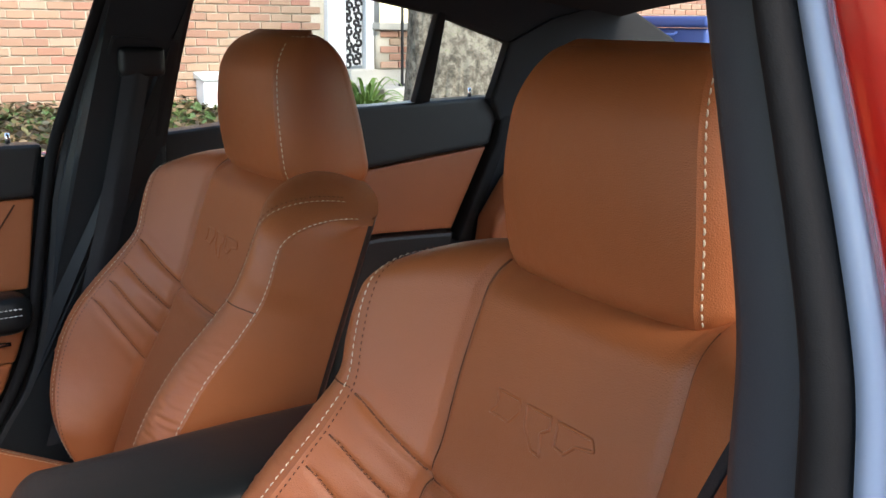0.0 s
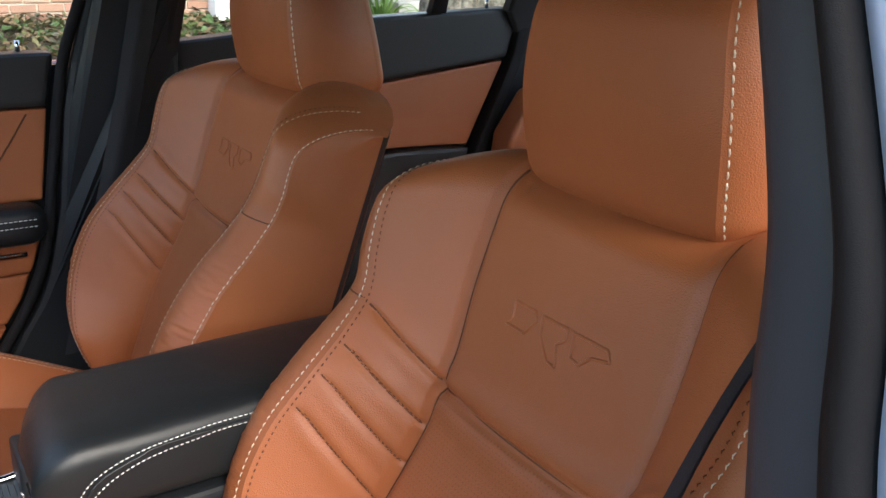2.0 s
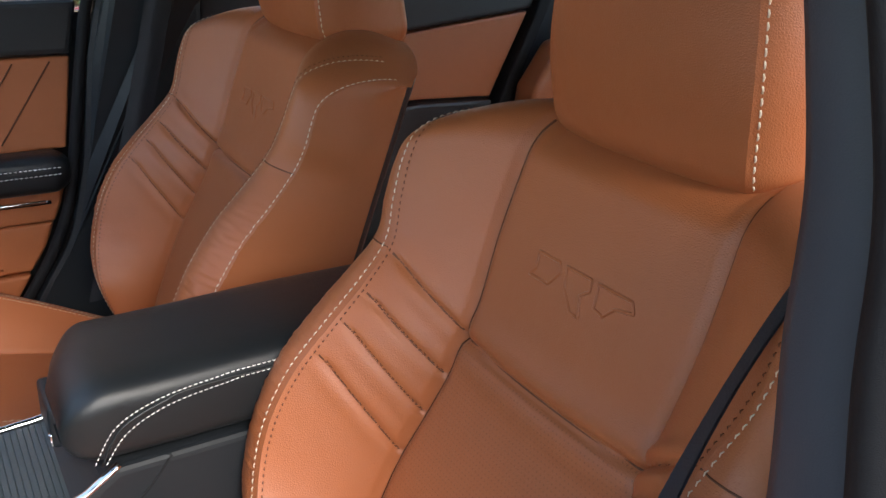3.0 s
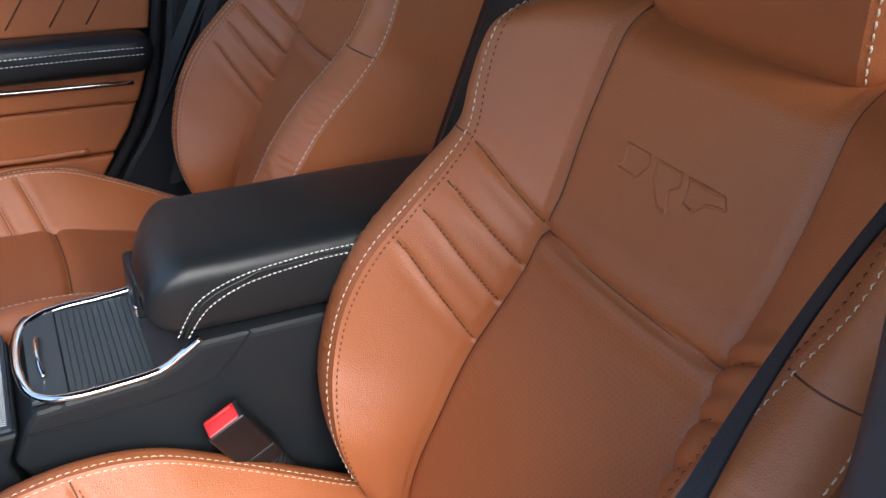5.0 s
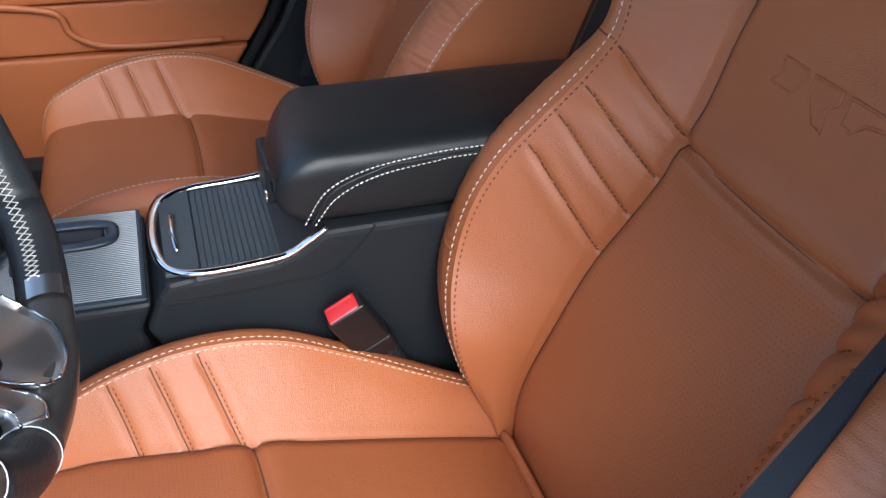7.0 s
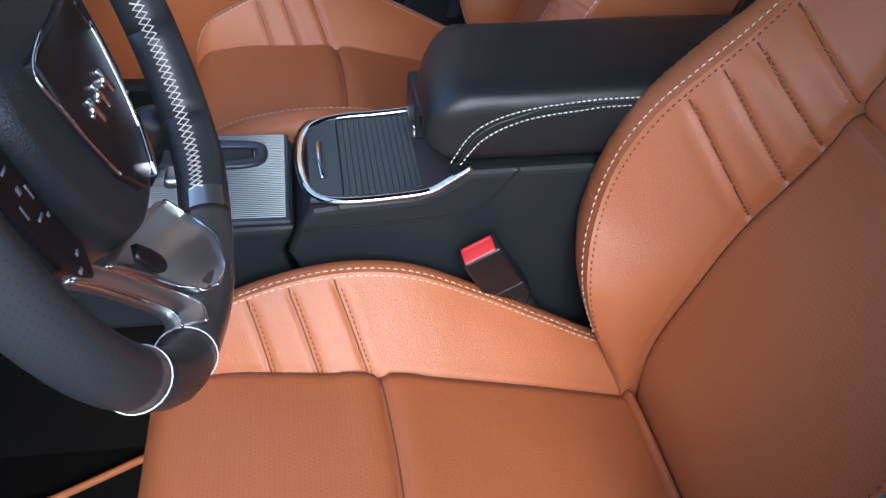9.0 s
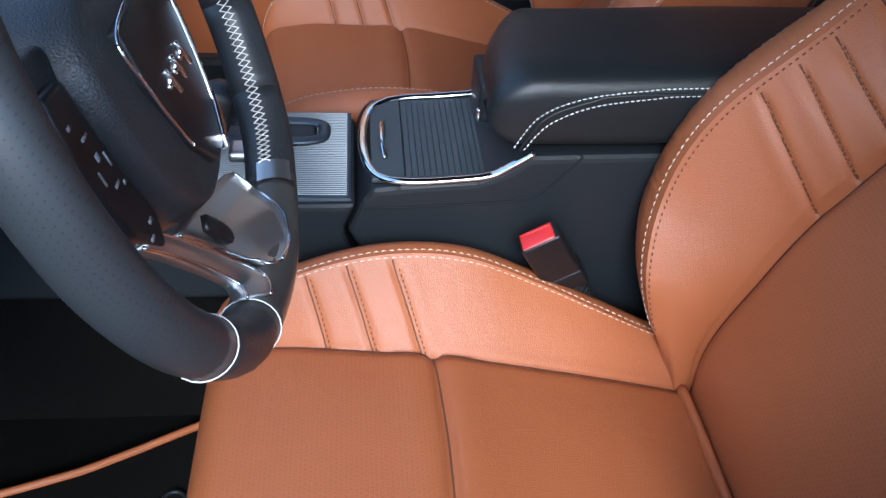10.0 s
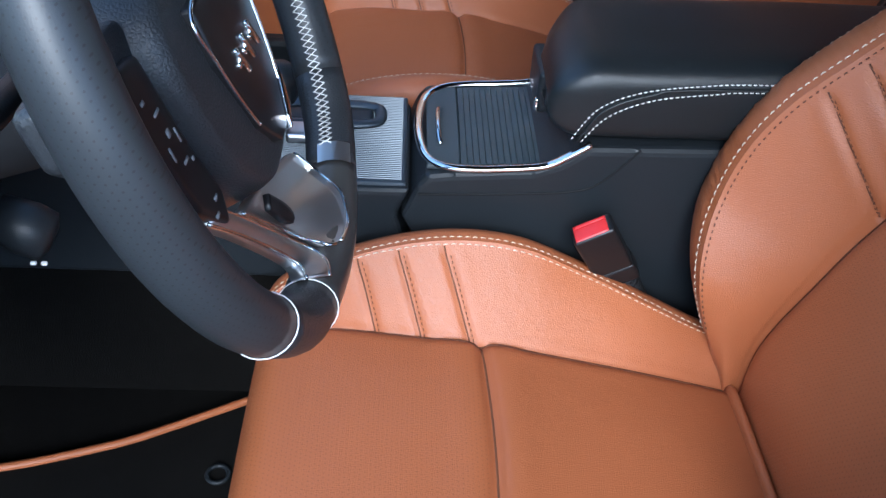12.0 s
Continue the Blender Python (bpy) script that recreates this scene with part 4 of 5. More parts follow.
wheel = thing("steering_wheel", "black leather steering wheel with silver spokes and white cross stitching", "steering wheel")
leather_black = material("black_leather", (0.026, 0.028, 0.031), 0.40, vary=0.1, scale=10, bump=0.45, grain=420, cells=True)
gunmetal = material("gunmetal_plastic", (0.075, 0.073, 0.070), 0.32, 0.35, vary=0.06, scale=12)
leather_black_perf = dotted(material("perforated_black_leather", (0.028, 0.031, 0.034), 0.42, vary=0.1, scale=10, bump=0.08, grain=900), (1, 2), 0.0040, 0.0005, dark=0.4)


grey_mark = material("grey_print", (0.30, 0.30, 0.30), 0.6, vary=0.05)


def rim_piece(name, d0, d1, mat, label="", fat=0.0):
    rows = []
    n = max(6, int(abs(d1 - d0) / 3))
    for th in np.radians(np.linspace(d0, d1, n)):
        a, b = 0.184 * math.cos(th), 0.184 * math.sin(th)
        flat_ = smoothstep(-b, 0.14, 0.184)
        b += 0.012 * flat_
        t = np.array([-math.sin(th), math.cos(th)])
        o = np.array([math.cos(th), math.sin(th)])
        rows.append([wheel_at(a + o[0] * (0.0165 + fat) * math.cos(q), b + o[1] * (0.0165 + fat) * math.cos(q), (0.0185 + fat) * math.sin(q)) for q in np.linspace(0, 2 * math.pi, 18, endpoint=False)])
    v, f = grid(rows, closed_u=True)
    f += [tuple(reversed(range(18))), tuple(range(len(v) - 18, len(v)))]
    return put(name, v, f, mat, wheel, label, flip=True)


rim_piece("rim", -38, 100, leather_black_perf, "perforated black leather")
rim_piece("rim", 100, 200, leather_black_perf, "perforated black leather")
rim_piece("rim", 200, 222, leather_black_perf, "perforated black leather")
rim_piece("rim_grip", 222, 250, leather_black, "smooth black leather with cross stitching")
rim_piece("rim_cover", 250, 298, gunmetal, "dark satin spoke cover")
rim_piece("rim_grip", -62, -38, leather_black, "smooth black leather")
for th in (-38.0, -61.5):
    a, b = 0.184 * math.cos(radians(th)), 0.184 * math.sin(radians(th))
    b += 0.012 * smoothstep(-b, 0.14, 0.184)
    o = (math.cos(radians(th)), math.sin(radians(th)))
    ring = [wheel_at(a + o[0] * 0.0172 * math.cos(q), b + o[1] * 0.0172 * math.cos(q), 0.0192 * math.sin(q)) for q in np.linspace(0, 2 * math.pi, 24, endpoint=False)]
    put("seam_ring", *tube(ring, 0.0004, 6, closed=True), thread_white, wheel, "white seam")
# cross stitching on the inner side of the grips
for d0, d1 in ((193, 245),):
    pts = []
    for k, th in enumerate(np.radians(np.linspace(d0, d1, 31))):
        for s_ in (1, -1):
            q = radians(172 + 13 * s_ * (1 if k % 2 else -1))
            o = (math.cos(th), math.sin(th))
            a, b = 0.184 * o[0], 0.184 * o[1]
            b += 0.012 * smoothstep(-b, 0.14, 0.184)
            pts.append((s_, wheel_at(a + o[0] * 0.0175 * math.cos(q), b + o[1] * 0.0175 * math.cos(q), 0.0195 * math.sin(q))))
    for s_ in (1, -1):
        put("cross_stitching", *tube([p for k, p in pts if k == s_], 0.0007, 5), thread_white, wheel, "white zigzag stitching")
# hub pad
HB, HC = -0.030, 0.004
rows = []
for r in np.linspace(0.02, 1, 26):
    row = []
    for a in np.linspace(0, 2 * math.pi, 72, endpoint=False):
        px = 0.088 * math.copysign(abs(math.cos(a)) ** 0.75, math.cos(a)) * r
        pz = 0.088 * math.copysign(abs(math.sin(a)) ** 0.8, math.sin(a)) * r
        px *= 1.0 + 0.20 * np.clip(pz / 0.09, -1, 1)
        row.append(wheel_at(px, pz + HB, HC - 0.012 * r ** 2 - 0.040 * smoothstep(r, 0.82, 1.0) ** 1.4))
    rows.append(row)
put("hub_pad", *grid(rows, closed_u=True), leather_black, wheel, "grained black airbag cover")
# emblem plate: a shield with bright edges
shield = [(-0.046, 0.052), (0.046, 0.052), (0.048, 0.020), (0.032, -0.030), (0.010, -0.054), (-0.010, -0.054), (-0.032, -0.030), (-0.048, 0.020)]
shield = [(a, b + HB - 0.004) for a, b in shield]
part("emblem_plate", on_wheel(prism(shield, 2, HC - 0.008, HC + 0.0015, 0.002, 2)), piano, wheel, "gloss black emblem plate")
edge = smooth_path([wheel_at(a * 1.02, b, HC + 0.0012) for a, b in shield], 90, closed=True)
put("emblem_edge", *tube(edge[16:46], 0.0012, 6, up=tuple(WN)), chrome, wheel, "chrome edge")
put("emblem_edge", *tube(edge[62:84], 0.0017, 6, up=tuple(WN)), chrome, wheel, "chrome edge")
part("emblem_tip", on_wheel(prism([(-0.036, -0.060), (-0.012, -0.084), (-0.008, -0.092), (-0.026, -0.082)], 2, HC - 0.006, HC + 0.004, 0.0015, 2)), chrome, wheel, "chrome tip")
for k in range(3):
    s0 = -0.026 + 0.018 * k
    part("emblem_mark", on_wheel(prism([(s0, HB - 0.008), (s0 + 0.005, HB - 0.008), (s0 + 0.012, HB + 0.010), (s0 + 0.007, HB + 0.010)], 2, HC, HC + 0.004, 0.0008, 1)), chrome, wheel, "chrome emblem shape")
    part("emblem_mark", on_wheel(prism([(s0 + 0.004, HB), (s0 + 0.015, HB), (s0 + 0.0155, HB + 0.003), (s0 + 0.005, HB + 0.003)], 2, HC, HC + 0.0036, 0.0006, 1)), chrome, wheel, "chrome emblem shape")
# side spokes with switch pods
for sd in (1, -1):
    o = [(0.070, 0.034), (0.110, 0.040), (0.166, 0.040), (0.168, 0.012), (0.132, -0.022), (0.108, -0.060), (0.070, -0.080)]
    out = [(sd * a, b) for a, b in (o if sd > 0 else reversed(o))]
    part("side_spoke", on_wheel(prism(out, 2, -0.040, -0.020, 0.006, 3)), leather_black, wheel)
    o = [(0.086, 0.020), (0.112, 0.024), (0.120, -0.005), (0.116, -0.034), (0.112, -0.060), (0.088, -0.086), (0.076, -0.070), (0.084, -0.034)]
    out = [(sd * a, b) for a, b in (o if sd > 0 else reversed(o))]
    pod = part("button_pod", on_wheel(prism(out, 2, -0.032, -0.014, 0.004, 3)), piano, wheel, "gloss black switch panel")
    for (a, b, w, h) in ((0.108, 0.004, 0.004, 0.002), (0.100, -0.018, 0.004, 0.004), (0.100, -0.006, 0.008, 0.0016), (0.092, -0.024, 0.0016, 0.008), (0.108, -0.026, 0.0016, 0.008), (0.098, -0.036, 0.007, 0.0016), (0.090, -0.040, 0.003, 0.002), (0.090, -0.066, 0.005, 0.002), (0.098, -0.072, 0.005, 0.002)):
        part("switch_mark", on_wheel(rounded_box((sd * a - w / 2, b - h / 2, -0.0145), (sd * a + w / 2, b + h / 2, -0.0134), 0.0)), grey_mark, pod, "pale switch symbol")


def blade(name, outer, inner, thick, mat, parent, label="", crown=0.0, n=26, m=11):
    """A curved plate between two edges drawn in the wheel's own axes."""
    p, q = smooth_path(outer, n), smooth_path(inner, n)
    front, back = [], []
    for k in range(n):
        row = [p[k] + (q[k] - p[k]) * t + np.array([0, 0, crown * math.sin(math.pi * t)]) for t in np.linspace(0, 1, m)]
        front.append([wheel_at(*c) for c in row])
        back.append([wheel_at(c[0], c[1], c[2] - thick) for c in row])
    rows = [r + list(reversed(w)) for r, w in zip(front, back)]
    v, f = grid(rows, closed_u=True)
    c = len(rows[0])
    f += [tuple(reversed(range(c))), tuple(range(len(v) - c, len(v)))]
    return put(name, v, f, mat, parent, label)


def bright_edge(pts, parent, r=0.0013):
    put("bright_edge", *tube([wheel_at(*c) for c in smooth_path(pts, 30)], r, 6, up=tuple(WN)), chrome, parent, "bright polished edge")


# lower spokes: a broad satin plate with a dark scoop, and a narrow bar beside it
PLATE_OUT = [(-0.052, -0.133, -0.015), (-0.047, -0.149, -0.004), (-0.03, -0.152, 0.008), (-0.021, -0.156, 0.0135), (-0.001, -0.162, 0.017), (0.014, -0.161, 0.017), (0.028, -0.158, 0.016)]
PLATE_IN = [(0.058, -0.1, -0.02), (0.044, -0.122, -0.014), (0.038, -0.14, -0.004), (0.035, -0.149, 0.0045), (0.038, -0.151, 0.01), (0.034, -0.155, 0.0145)]
SCOOP_OUT = [(0.038, -0.104, -0.008), (0.024, -0.121, -0.008), (0.022, -0.13, -0.006), (0.029, -0.132, -0.004)]
SCOOP_IN = [(0.046, -0.11, -0.008), (0.04, -0.12, -0.008), (0.039, -0.126, -0.006), (0.035, -0.131, -0.004)]
BAR_OUT = [(0.095, -0.072, -0.02), (0.079, -0.083, -0.018), (0.054, -0.121, -0.01), (0.042, -0.148, 0.001), (0.057, -0.149, 0.0125), (0.073, -0.148, 0.016)]
BAR_IN = [(0.101, -0.074, -0.02), (0.084, -0.096, -0.016), (0.071, -0.121, -0.008), (0.065, -0.138, -0.002), (0.07, -0.141, 0.002), (0.083, -0.138, 0.007)]
plate = blade("spoke_plate", PLATE_OUT, PLATE_IN, 0.006, satin, wheel, "satin silver spoke plate", -0.004)
bright_edge(PLATE_OUT, plate)
bright_edge(PLATE_IN, plate)
blade("spoke_scoop", SCOOP_OUT, SCOOP_IN, 0.004, piano, plate, "dark scooped opening", 0.0, 14, 6)
bar = blade("spoke_bar", BAR_OUT, BAR_IN, 0.010, satin, wheel, "satin silver spoke bar", 0.003)
bright_edge(BAR_OUT, bar)
bright_edge(BAR_IN, bar)
# small satin cap where the stitching ends
rows = []
for th in np.radians(np.linspace(244.5, 251, 8)):
    a, b = 0.184 * math.cos(th), 0.184 * math.sin(th)
    b += 0.012 * smoothstep(-b, 0.14, 0.184)
    o = (math.cos(th), math.sin(th))
    rows.append([wheel_at(a + o[0] * 0.0176 * math.cos(q), b + o[1] * 0.0176 * math.cos(q), 0.0196 * math.sin(q)) for q in np.radians(np.linspace(115, 190, 12))])
put("rim_cap", *grid(rows), satin, wheel, "satin silver cap")
put("column", *tube([wheel_at(0, -0.02, -0.03), wheel_at(0, -0.02, -0.10), wheel_at(0, -0.01, -0.32)], [0.036, 0.042, 0.046], 20, up=(1, 0, 0)), rubber, wheel, "black column shroud")
put("stalk", *tube([wheel_at(0.05, 0.02, -0.07), wheel_at(0.16, 0.03, -0.075), wheel_at(0.20, 0.035, -0.075)], [0.008, 0.008, 0.010], 10), black_hard, wheel, "black indicator stalk")

# ---- dashboard and footwell ----
dash = thing("dashboard", "black dashboard with padded lower edge", "dashboard")
part("upper_dash", prism([(-1.12, 0.90), (-0.62, 1.02), (-0.56, 0.99), (-0.57, 0.90), (-0.62, 0.84), (-1.12, 0.70)], 0, -1.16, 0.40, 0.02, 4), black_soft, dash, smooth=False)
part("knee_panel", prism([(-0.62, 0.84), (-0.575, 0.90), (-0.545, 0.83), (-0.56, 0.76), (-0.66, 0.62), (-0.70, 0.66)], 0, -0.26, 0.40, 0.015, 4), carpet, dash, smooth=False)
put("dash_trim", *tube(smooth_path([(-0.24, -0.556, 0.79), (-0.10, -0.545, 0.822), (0.05, -0.542, 0.826), (0.2, -0.545, 0.83)], 30), 0.006, 8, flat=0.6), chrome, dash, "bright trim strip")
part("glovebox", prism([(-0.66, 0.86), (-0.60, 0.88), (-0.62, 0.62), (-0.74, 0.58)], 0, -1.14, -0.50, 0.02, 4), black_hard, dash, smooth=False)
lock = thing("adjuster_knob", "black round adjuster knob with white marks under the dashboard", "knob")
put("knob", *tube([(-0.10, -0.56, 0.745), (-0.10, -0.535, 0.732), (-0.10, -0.520, 0.724), (-0.10, -0.516, 0.722)], [0.020, 0.024, 0.022, 0.012], 18, up=(1, 0, 0)), black_hard, lock)
for q in (-0.006, 0.003):
    part("mark", rounded_box((-0.079 , -0.524 + q, 0.712), (-0.075, -0.519 + q, 0.715), 0.0008, 1), thread_white, lock, "white mark")
mat_ = thing("floor_mat", "black carpet floor mat with tan leather piping", "floor mat")
floor_mat_outline = [(-0.187, -0.75), (-0.187, -0.697), (-0.225, -0.572), (-0.254, -0.508), (-0.305, -0.415), (-0.28, -0.15), (0.36, -0.15), (0.36, -0.75)]
part("carpet_pad", prism(floor_mat_outline, 2, 0.281, 0.291, 0.003, 1), black_cloth, mat_, smooth=False)
put("piping", *tube(smooth_path([(-0.182, -0.80, 0.293), (-0.187, -0.697, 0.293), (-0.225, -0.572, 0.293), (-0.254, -0.508, 0.293), (-0.300, -0.421, 0.293), (-0.33, -0.36, 0.293)], 60), 0.0055, 8), leather, mat_, "tan piping")
put("eyelet", *tube([(-0.184 + 0.013 * math.cos(a), -0.433 + 0.013 * math.sin(a), 0.2935) for a in np.linspace(0, 2 * math.pi, 24, endpoint=False)], 0.003, 6, closed=True), black_hard, mat_, "black eyelet")
for x, w, z in ((-0.06, 0.045, 0.40), (0.10, 0.03, 0.36)):
    pedal = thing("pedal", "black rubber pedal in the footwell", "pedal")
    part("pad", rounded_box((x - w, -0.93, z - 0.05), (x + w, -0.915, z + 0.05), 0.008, 2), rubber, pedal)
    put("arm", *tube([(x, -0.93, z), (x, -1.0, z + 0.25), (x, -1.14, z + 0.30)], 0.009, 8), black_hard, pedal)

# ---- street side ----
asphalt = material("asphalt", (0.055, 0.055, 0.057), 0.9, vary=0.3, scale=3, bump=0.8, grain=120)
soil = material("leafy_soil", (0.085, 0.065, 0.045), 0.95, vary=0.5, scale=5, bump=1.0, grain=60)
concrete = material("concrete", (0.42, 0.40, 0.36), 0.85, vary=0.2, scale=4, bump=0.6, grain=90)
mortar = material("mortar", (0.50, 0.45, 0.37), 0.95, vary=0.15, scale=6, bump=0.6, grain=150)
white_paint = material("white_paint", (0.80, 0.81, 0.84), 0.5, vary=0.04, scale=6)
iron = material("black_iron", (0.014, 0.014, 0.016), 0.5, vary=0.2, scale=30)
blue_bin = material("blue_plastic", (0.03, 0.07, 0.24), 0.45, vary=0.1, scale=5)
grey_paint = material("grey_paint", (0.60, 0.63, 0.62), 0.6, vary=0.1, scale=8)
dark_in = material("dark_interior", (0.03, 0.032, 0.038), 0.7, vary=0.3, scale=3)


def island_mix(name, colours, rough=0.7, by="island", bump=0.5, grain=90.0):
    """A material whose colour is drawn at random for each piece."""
    m = material(name, colours[0], rough, vary=0.1, scale=9, bump=bump, grain=grain)
    n, l = m.node_tree.nodes, m.node_tree.links
    ramp = n.new("ShaderNodeValToRGB")
    e = ramp.color_ramp.elements
    while len(e) < len(colours):
        e.new(0.5)
    for k, c in enumerate(colours):
        e[k].position = k / max(1, len(colours) - 1)
        e[k].color = (*c, 1)
    if by == "island":
        l.new(n.new("ShaderNodeNewGeometry").outputs["Random Per Island"], ramp.inputs[0])
    else:
        l.new(n.new("ShaderNodeObjectInfo").outputs["Random"], ramp.inputs[0])
    b = n["Principled BSDF"]
    mixn = b.inputs["Base Color"].links[0].from_node
    mul = n.new("ShaderNodeMix")
    mul.data_type, mul.blend_type = "RGBA", "MIX"
    mul.inputs[0].default_value = 0.85
    l.new(mixn.outputs[2], mul.inputs[6])
    l.new(ramp.outputs[0], mul.inputs[7])
    l.new(mul.outputs[2], b.inputs["Base Color"])
    return m


BRICKS = [(0.34, 0.165, 0.115), (0.38, 0.25, 0.17), (0.30, 0.16, 0.115), (0.36, 0.22, 0.15), (0.36, 0.27, 0.19), (0.38, 0.17, 0.125), (0.42, 0.33, 0.24)]
brick_one = island_mix("red_brick", BRICKS, 0.9, "object")
brick_many = island_mix("red_brick_far", BRICKS, 0.9, "island")

structure("road", rounded_box((-1.75, -60, -0.2), (60, 80, 0.0), 0), asphalt, "dark asphalt road", "road")
structure("kerb", rounded_box((-1.90, -60, -0.2), (-1.752, 80, 0.14), 0.02), concrete, "concrete kerb", "kerb")
rows = []
for y in np.linspace(-60, 80, 281):
    row = []
    for x in (-80, -30, -8, -5.6, -5.03, -4.7, -4.4, -4.1, -3.8, -3.5, -3.2, -2.9, -2.6, -2.3, -2.1, -1.902):
        z = float(np.interp(x, [-80, -5.03, -3.9, -2.4, -1.9], [0.775, 0.775, 0.56, 0.20, 0.135]))
        row.append((x, y, z + (0.02 * noise.noise((x * 2, y * 2, 0)) if -5.2 < x < -2 else 0)))
    rows.append(row)
tagged(put("ground", *grid(rows), soil, flip=True), "sloping bank of bare soil and leaf litter", "ground", kind="structure")

# brick house
WX0 = -4.1
house = structure("house_wall", prism([(-9, 0.4), (2.085, 0.4), (2.085, 3.24), (-9, 3.24)], 0, WX0 - 0.25, WX0 - 0.008), mortar, "red brick house wall with pale mortar", "house wall")
house2 = structure("house_wall_2", prism([(3.05, 0.4), (9.5, 0.4), (9.5, 2.74), (3.05, 2.74)], 0, WX0 - 0.65, WX0 - 0.42), mortar, "red brick house wall with pale mortar", "house wall")
COURSE, LENGTH = 0.0415, 0.1150
bm = rounded_box((-0.02, -0.0540, -0.0172), (0.0, 0.0540, 0.0172), 0.002, 1)
brick_me = bpy.data.meshes.new("brick")
bm.to_mesh(brick_me)
bm.free()
brick_me.materials.append(brick_one)
base = [(v.co.x, v.co.y, v.co.z) for v in brick_me.vertices]
bfaces = [tuple(p.vertices) for p in brick_me.polygons]
far_v, far_f = [], []
near = []
for j in range(62):
    z = 0.66 + COURSE * (j + 0.5)
    for i in range(-70, 19):
        y = LENGTH * (i + (0.5 if j % 2 else 0.0)) + 0.05
        y1 = y + 0.054
        if y1 > 2.085:
            continue
        out_ = 0.0035 * random.random()
        if 0.1 < y < 2.1 and z < 1.33:
            near.append((WX0 + 0.001 + out_, y + random.uniform(-0.002, 0.002), z + random.uniform(-0.0015, 0.0015), radians(random.uniform(-0.5, 0.5))))
        else:
            b = len(far_v)
            far_v += [(WX0 + 0.001 + out_ + p[0], y + p[1], z + p[2]) for p in base]
            far_f += [tuple(b + q for q in fc) for fc in bfaces]
        if j < 50:
            yy = 3.05 + 0.054 + LENGTH * (i + 70) + (0.5 * LENGTH if j % 2 else 0)
            if yy < 9.4:
                b = len(far_v)
                far_v += [(WX0 - 0.41 + p[0], yy + p[1], z + p[2]) for p in base]
                far_f += [tuple(b + q for q in fc) for fc in bfaces]
put("bricks", far_v, far_f, brick_many, house, "weathered red bricks", smooth=False, kind="stuff")

# porch: casing, scroll screen, post, steps, railing
porch = thing("porch", "white house porch with concrete steps and dark doorway", "porch")
part("casing", rounded_box((-4.20, 2.086, 0.88), (-4.06, 2.195, 3.2), 0.008), white_paint, porch, "white painted casing")
part("post", rounded_box((-4.10, 2.312, 1.03), (-4.05, 2.362, 3.2), 0.005), white_paint, porch, "white painted post")
part("back_wall", rounded_box((-5.6, 2.2, 0.86), (-5.5, 3.2, 3.2), 0.0), white_paint, porch, "pale doorway wall")
part("doorway", rounded_box((-5.45, 2.36, 1.24), (-5.40, 3.0, 3.2), 0.01), dark_in, porch, "dark doorway")
part("landing", rounded_box((-5.5, 2.20, 0.80), (-4.02, 3.04, 1.035), 0.012), concrete, porch, "pale concrete landing")
part("step", rounded_box((-4.02, 2.24, 0.78), (-3.72, 3.04, 0.95), 0.012), concrete, porch, "pale concrete step")
screen = part("screen_frame", rounded_box((-4.125, 2.196, 1.05), (-4.10, 2.310, 3.0), 0.003), white_paint, porch, "white backing")
scr = random.Random(5)
for k in range(26):
    z = 1.06 + 0.035 * k
    for s_ in (0, 1):
        c = np.array([-4.095, 2.218 + 0.055 * s_ + 0.015 * (k % 2), z + 0.012 * s_])
        r0 = 0.018 + 0.006 * scr.random()
        ph = scr.random() * 6
        pts = [c + (r0 * (1 - 0.10 * a)) * np.array([0, math.cos(a * 1.2 + ph), math.sin(a * 1.2 + ph)]) for a in np.linspace(0, 5.0, 16)]
        put("scroll", *tube(pts, 0.0075, 6, up=(1, 0, 0)), iron, screen, "black iron scroll")
rail = thing("railing", "black iron railing on the porch steps", "railing")
for y in (2.43, 2.475, 2.52, 2.575, 2.62):
    put("baluster", *tube([(-3.86, y, 0.86), (-3.86, y, 1.75)], 0.0085 if y != 2.52 else 0.016, 8, up=(1, 0, 0)), iron, rail)
put("top_rail", *tube([(-3.86, 2.40, 1.745), (-3.86, 2.66, 1.745)], 0.016, 8), iron, rail)
put("lower_rail", *tube([(-3.86, 2.41, 0.955), (-3.86, 2.65, 0.955)], 0.010, 8), iron, rail)
# low brick piece behind the railing
pier = thing("brick_pier", "low red brick pier on the porch", "brick pier")
for j in range(5):
    for i in range(5):
        ob = new("brick", brick_me)
        ob.matrix_world = pose(-4.0, 2.43 + LENGTH * i + 0.5 * LENGTH * (j % 2), 1.058 + COURSE * j)
        ob.parent = pier
part("core", rounded_box((-4.12, 2.37, 1.036), (-4.012, 3.05, 1.245), 0.0), mortar, pier)
part("coping", rounded_box((-4.14, 2.35, 1.248), (-3.97, 3.06, 1.285), 0.006), concrete, pier, "pale stone coping")

box = thing("utility_box", "pale grey metal utility box on the brick wall", "utility box")
part("body", rounded_box((-4.10, 1.362, 0.86), (-3.98, 1.52, 1.00), 0.006), white_paint, box)
part("lid", prism([(-4.10, 1.0), (-3.965, 0.995), (-3.965, 1.003), (-4.10, 1.035)], 1, 1.350, 1.532, 0.003, 1), grey_paint, box, "sloped pale grey lid", smooth=False)

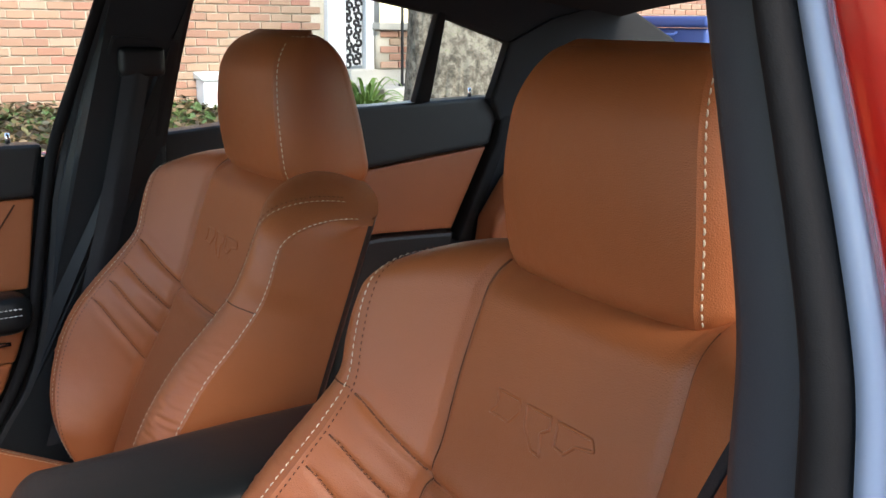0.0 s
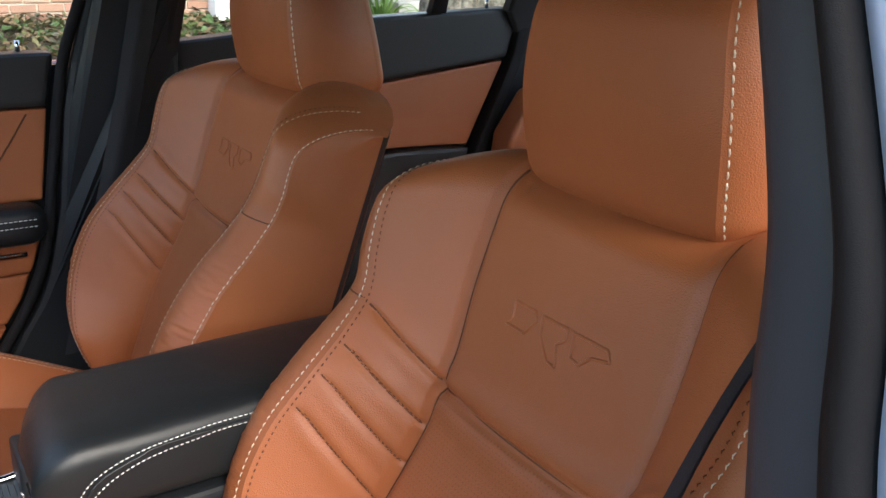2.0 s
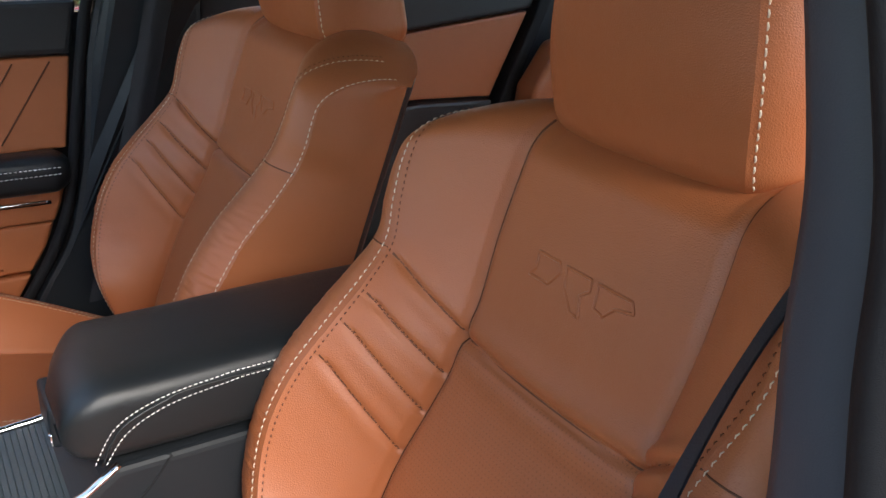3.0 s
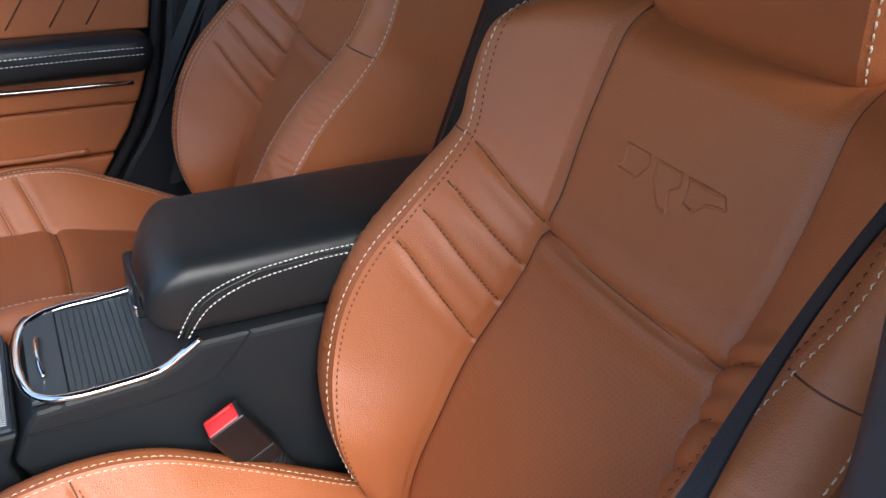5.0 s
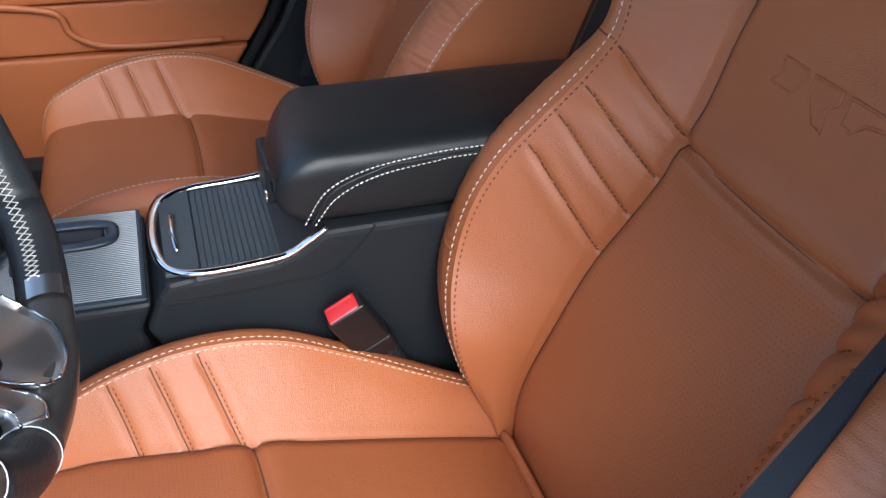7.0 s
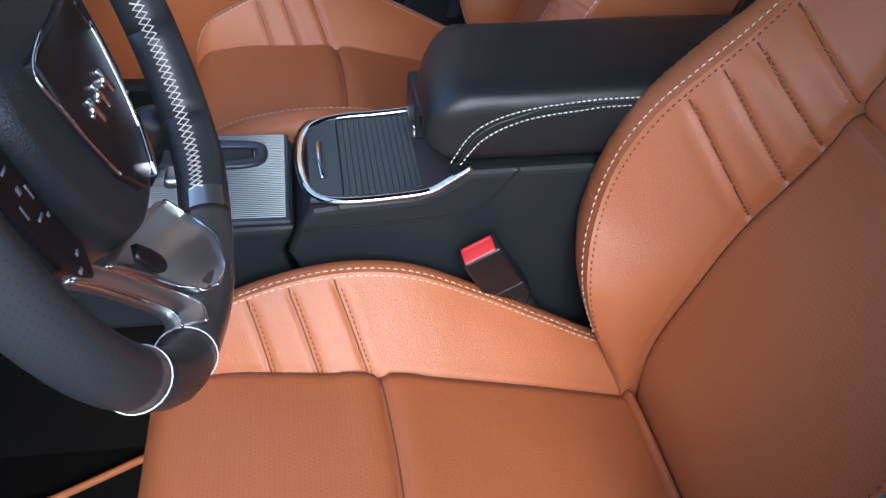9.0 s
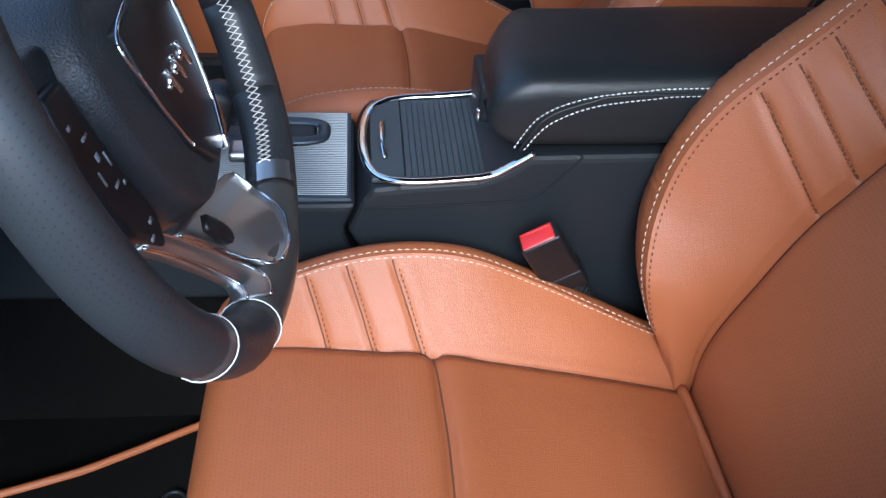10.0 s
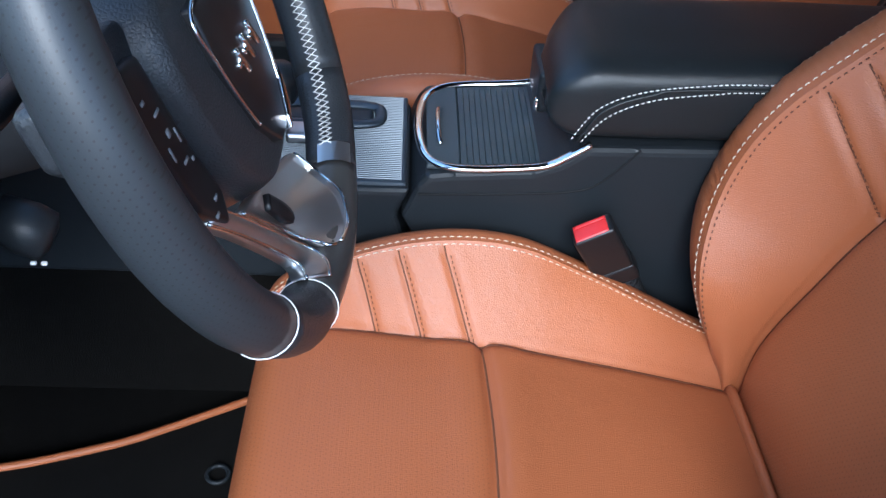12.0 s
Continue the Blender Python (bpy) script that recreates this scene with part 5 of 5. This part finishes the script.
# tree trunk with ridged bark
bark = island_mix("grey_bark", [(0.23, 0.205, 0.165)], 0.95, "island", 1.0, 60)
bn, bl = bark.node_tree.nodes, bark.node_tree.links
patch = bn.new("ShaderNodeTexNoise")
patch.inputs["Scale"].default_value, patch.inputs["Detail"].default_value, patch.inputs["Roughness"].default_value = 22, 6, 0.75
bramp = bn.new("ShaderNodeValToRGB")
for k, (q, c) in enumerate(((0.34, (0.045, 0.04, 0.03)), (0.48, (0.13, 0.115, 0.09)), (0.58, (0.24, 0.22, 0.18)), (0.70, (0.15, 0.17, 0.09)))):
    el = bramp.color_ramp.elements[k] if k < 2 else bramp.color_ramp.elements.new(q)
    el.position, el.color = q, (*c, 1)
bco = bn.new("ShaderNodeTexCoord")
bl.new(bco.outputs["Object"], patch.inputs["Vector"])
bl.new(patch.outputs[0], bramp.inputs[0])
bl.new(bramp.outputs[0], bn["Principled BSDF"].inputs["Base Color"])
tree = thing("tree", "large tree trunk with rough grey-brown bark and green moss", "tree")
rows = []
for z in np.linspace(0.45, 4.2, 190):
    row = []
    for a in np.linspace(0, 2 * math.pi, 220, endpoint=False):
        r = 0.245 - 0.02 * (z - 0.6) + 0.10 * math.exp(-(z - 0.5) / 0.18)
        p = (math.cos(a) * 2.4, math.sin(a) * 2.4, z * 1.1)
        ridge = noise.noise((p[0] * 3, p[1] * 3, z * 4.5)) + 0.8 * noise.noise((p[0] * 7, p[1] * 7, z * 13))
        r += 0.010 * ridge - 0.016 * max(0.0, -ridge - 0.1) + 0.02 * noise.noise((p[0], p[1], z))
        row.append((-3.2 - 0.02 * (z - 1) + r * math.cos(a), 2.345 + 0.01 * (z - 1) + r * math.sin(a), z))
    rows.append(row)
put("trunk", *grid(rows, closed_u=True), bark, tree)
limb = [(-3.25, 2.37, 4.1), (-3.0, 2.0, 5.0), (-2.6, 1.6, 6.0), (-2.2, 1.0, 6.8)]
put("limb", *tube(smooth_path(limb, 20), list(np.linspace(0.15, 0.05, 20)), 12), bark, tree)
limb = [(-3.25, 2.37, 4.1), (-3.6, 2.8, 5.2), (-4.0, 3.4, 6.2)]
put("limb", *tube(smooth_path(limb, 20), list(np.linspace(0.16, 0.05, 20)), 12), bark, tree)

# bin and fence far behind
bin_ = thing("recycling_bin", "blue plastic wheeled recycling bin", "recycling bin")
part("body", rounded_box((-5.35, 5.35, 0.30), (-4.35, 5.85, 1.27), 0.03, 3), blue_bin, bin_)
part("lid", rounded_box((-5.38, 5.31, 1.275), (-4.32, 5.88, 1.36), 0.03, 3), blue_bin, bin_)
put("handle", *tube([(-5.0, 5.30, 1.24), (-5.0, 5.27, 1.22), (-4.6, 5.27, 1.22), (-4.6, 5.30, 1.24)], 0.012, 8), blue_bin, bin_)
fence = thing("fence", "white picket fence beside the house", "fence")
for k in range(12):
    part("slat", rounded_box((-6.4 + 0.16 * k, 7.0, 0.7), (-6.29 + 0.16 * k, 7.03, 2.0), 0.005), white_paint, fence)
part("rail", rounded_box((-6.5, 7.03, 1.75), (-4.4, 7.06, 1.82), 0.005), white_paint, fence)

# ivy, fallen leaves and a fern
LEAF = [(0.035, 0.075, 0.022), (0.06, 0.11, 0.03), (0.10, 0.14, 0.045), (0.16, 0.10, 0.05), (0.18, 0.11, 0.06), (0.05, 0.05, 0.035), (0.12, 0.07, 0.04)]
leaf_mat = island_mix("ivy_leaves", LEAF, 0.6, "island", 0.0)
rnd = random.Random(11)
lv, lf = [], []
for k in range(17000):
    x = -5.03 + 2.4 * rnd.random() ** 1.3
    y = rnd.uniform(-0.6, 4.6)
    clump = noise.noise((x * 1.6, y * 1.6, 3.0))
    if clump < -0.25 and rnd.random() < 0.7:
        continue
    g = float(np.interp(x, [-5.03, -3.9, -2.4, -1.9], [0.775, 0.56, 0.20, 0.135]))
    z = g + 0.012 + rnd.random() ** 2 * (0.05 + 0.09 * max(0, clump))
    s_ = rnd.uniform(0.012, 0.030)
    e = Euler((rnd.uniform(-0.9, 0.9), rnd.uniform(-0.9, 0.9), rnd.uniform(0, 6.28)))
    b = len(lv)
    for p in ((0, -1, 0), (0.62, -0.35, 0.15), (0.55, 0.35, 0.18), (0, 1.1, -0.1), (-0.55, 0.35, 0.18), (-0.62, -0.35, 0.15)):
        q = Vector((p[0] * s_, p[1] * s_, p[2] * s_))
        q.rotate(e)
        lv.append((x + q.x, y + q.y, z + q.z))
    lf += [(b, b + 1, b + 2, b + 3), (b, b + 3, b + 4, b + 5)]
tagged(put("ivy", lv, lf, leaf_mat, smooth=False), "green ivy and brown fallen leaves on the bank", "ivy", kind="stuff")
fern_mat = island_mix("fern_leaves", [(0.08, 0.17, 0.03), (0.14, 0.24, 0.05), (0.20, 0.28, 0.08)], 0.55, "island", 0.0)
fern = thing("fern", "bright green leafy plant beside the porch", "plant")
for k in range(70):
    a, reach, rise = rnd.uniform(0, 6.28), rnd.uniform(0.10, 0.25), rnd.uniform(0.08, 0.22)
    lv, lf = [], []
    for t in np.linspace(0, 1, 9):
        c = np.array([-3.70 + reach * t * math.cos(a), 2.12 + reach * t * math.sin(a), 0.80 + rise * math.sin(t * 2.2)])
        w = 0.009 * math.sin(math.pi * min(1, t + 0.12)) + 0.001
        sdv = np.array([-math.sin(a), math.cos(a), 0]) * w
        lv += [c - sdv, c + np.array([0, 0, 0.004]), c + sdv]
    for q in range(8):
        lf += [(3 * q, 3 * q + 1, 3 * q + 4, 3 * q + 3), (3 * q + 1, 3 * q + 2, 3 * q + 5, 3 * q + 4)]
    put("frond", lv, lf, fern_mat, fern)

# single bricks of the wall nearest to the car
for x, y, z, r in near:
    ob = new("brick", brick_me)
    ob.matrix_world = Matrix.Translation((x, y, z)) @ Matrix.Rotation(r, 4, "X")
    ob.parent = house

# the house front stands a little further back than it was drawn: move it out from the kerb side as one
BACK = Matrix.Translation((0.565, -0.158, 1.288)) @ Matrix.Diagonal((1.2, 1.2, 1.2, 1)) @ Matrix.Translation((-0.565, 0.158, -1.288))
for ob in (house, house2, porch, rail, pier, box, fern):
    ob.matrix_basis = BACK @ ob.matrix_basis
# plain wall across the street, never in view: added to hold back low sky light
structure("house_wall_3", rounded_box((22.0, -50, -0.1), (22.4, 60, 5.0), 0.0), island_mix("blocker_brick", [(0.30, 0.17, 0.12)], 0.9), "plain brick-coloured wall added out of view to block low sky light", "house wall")
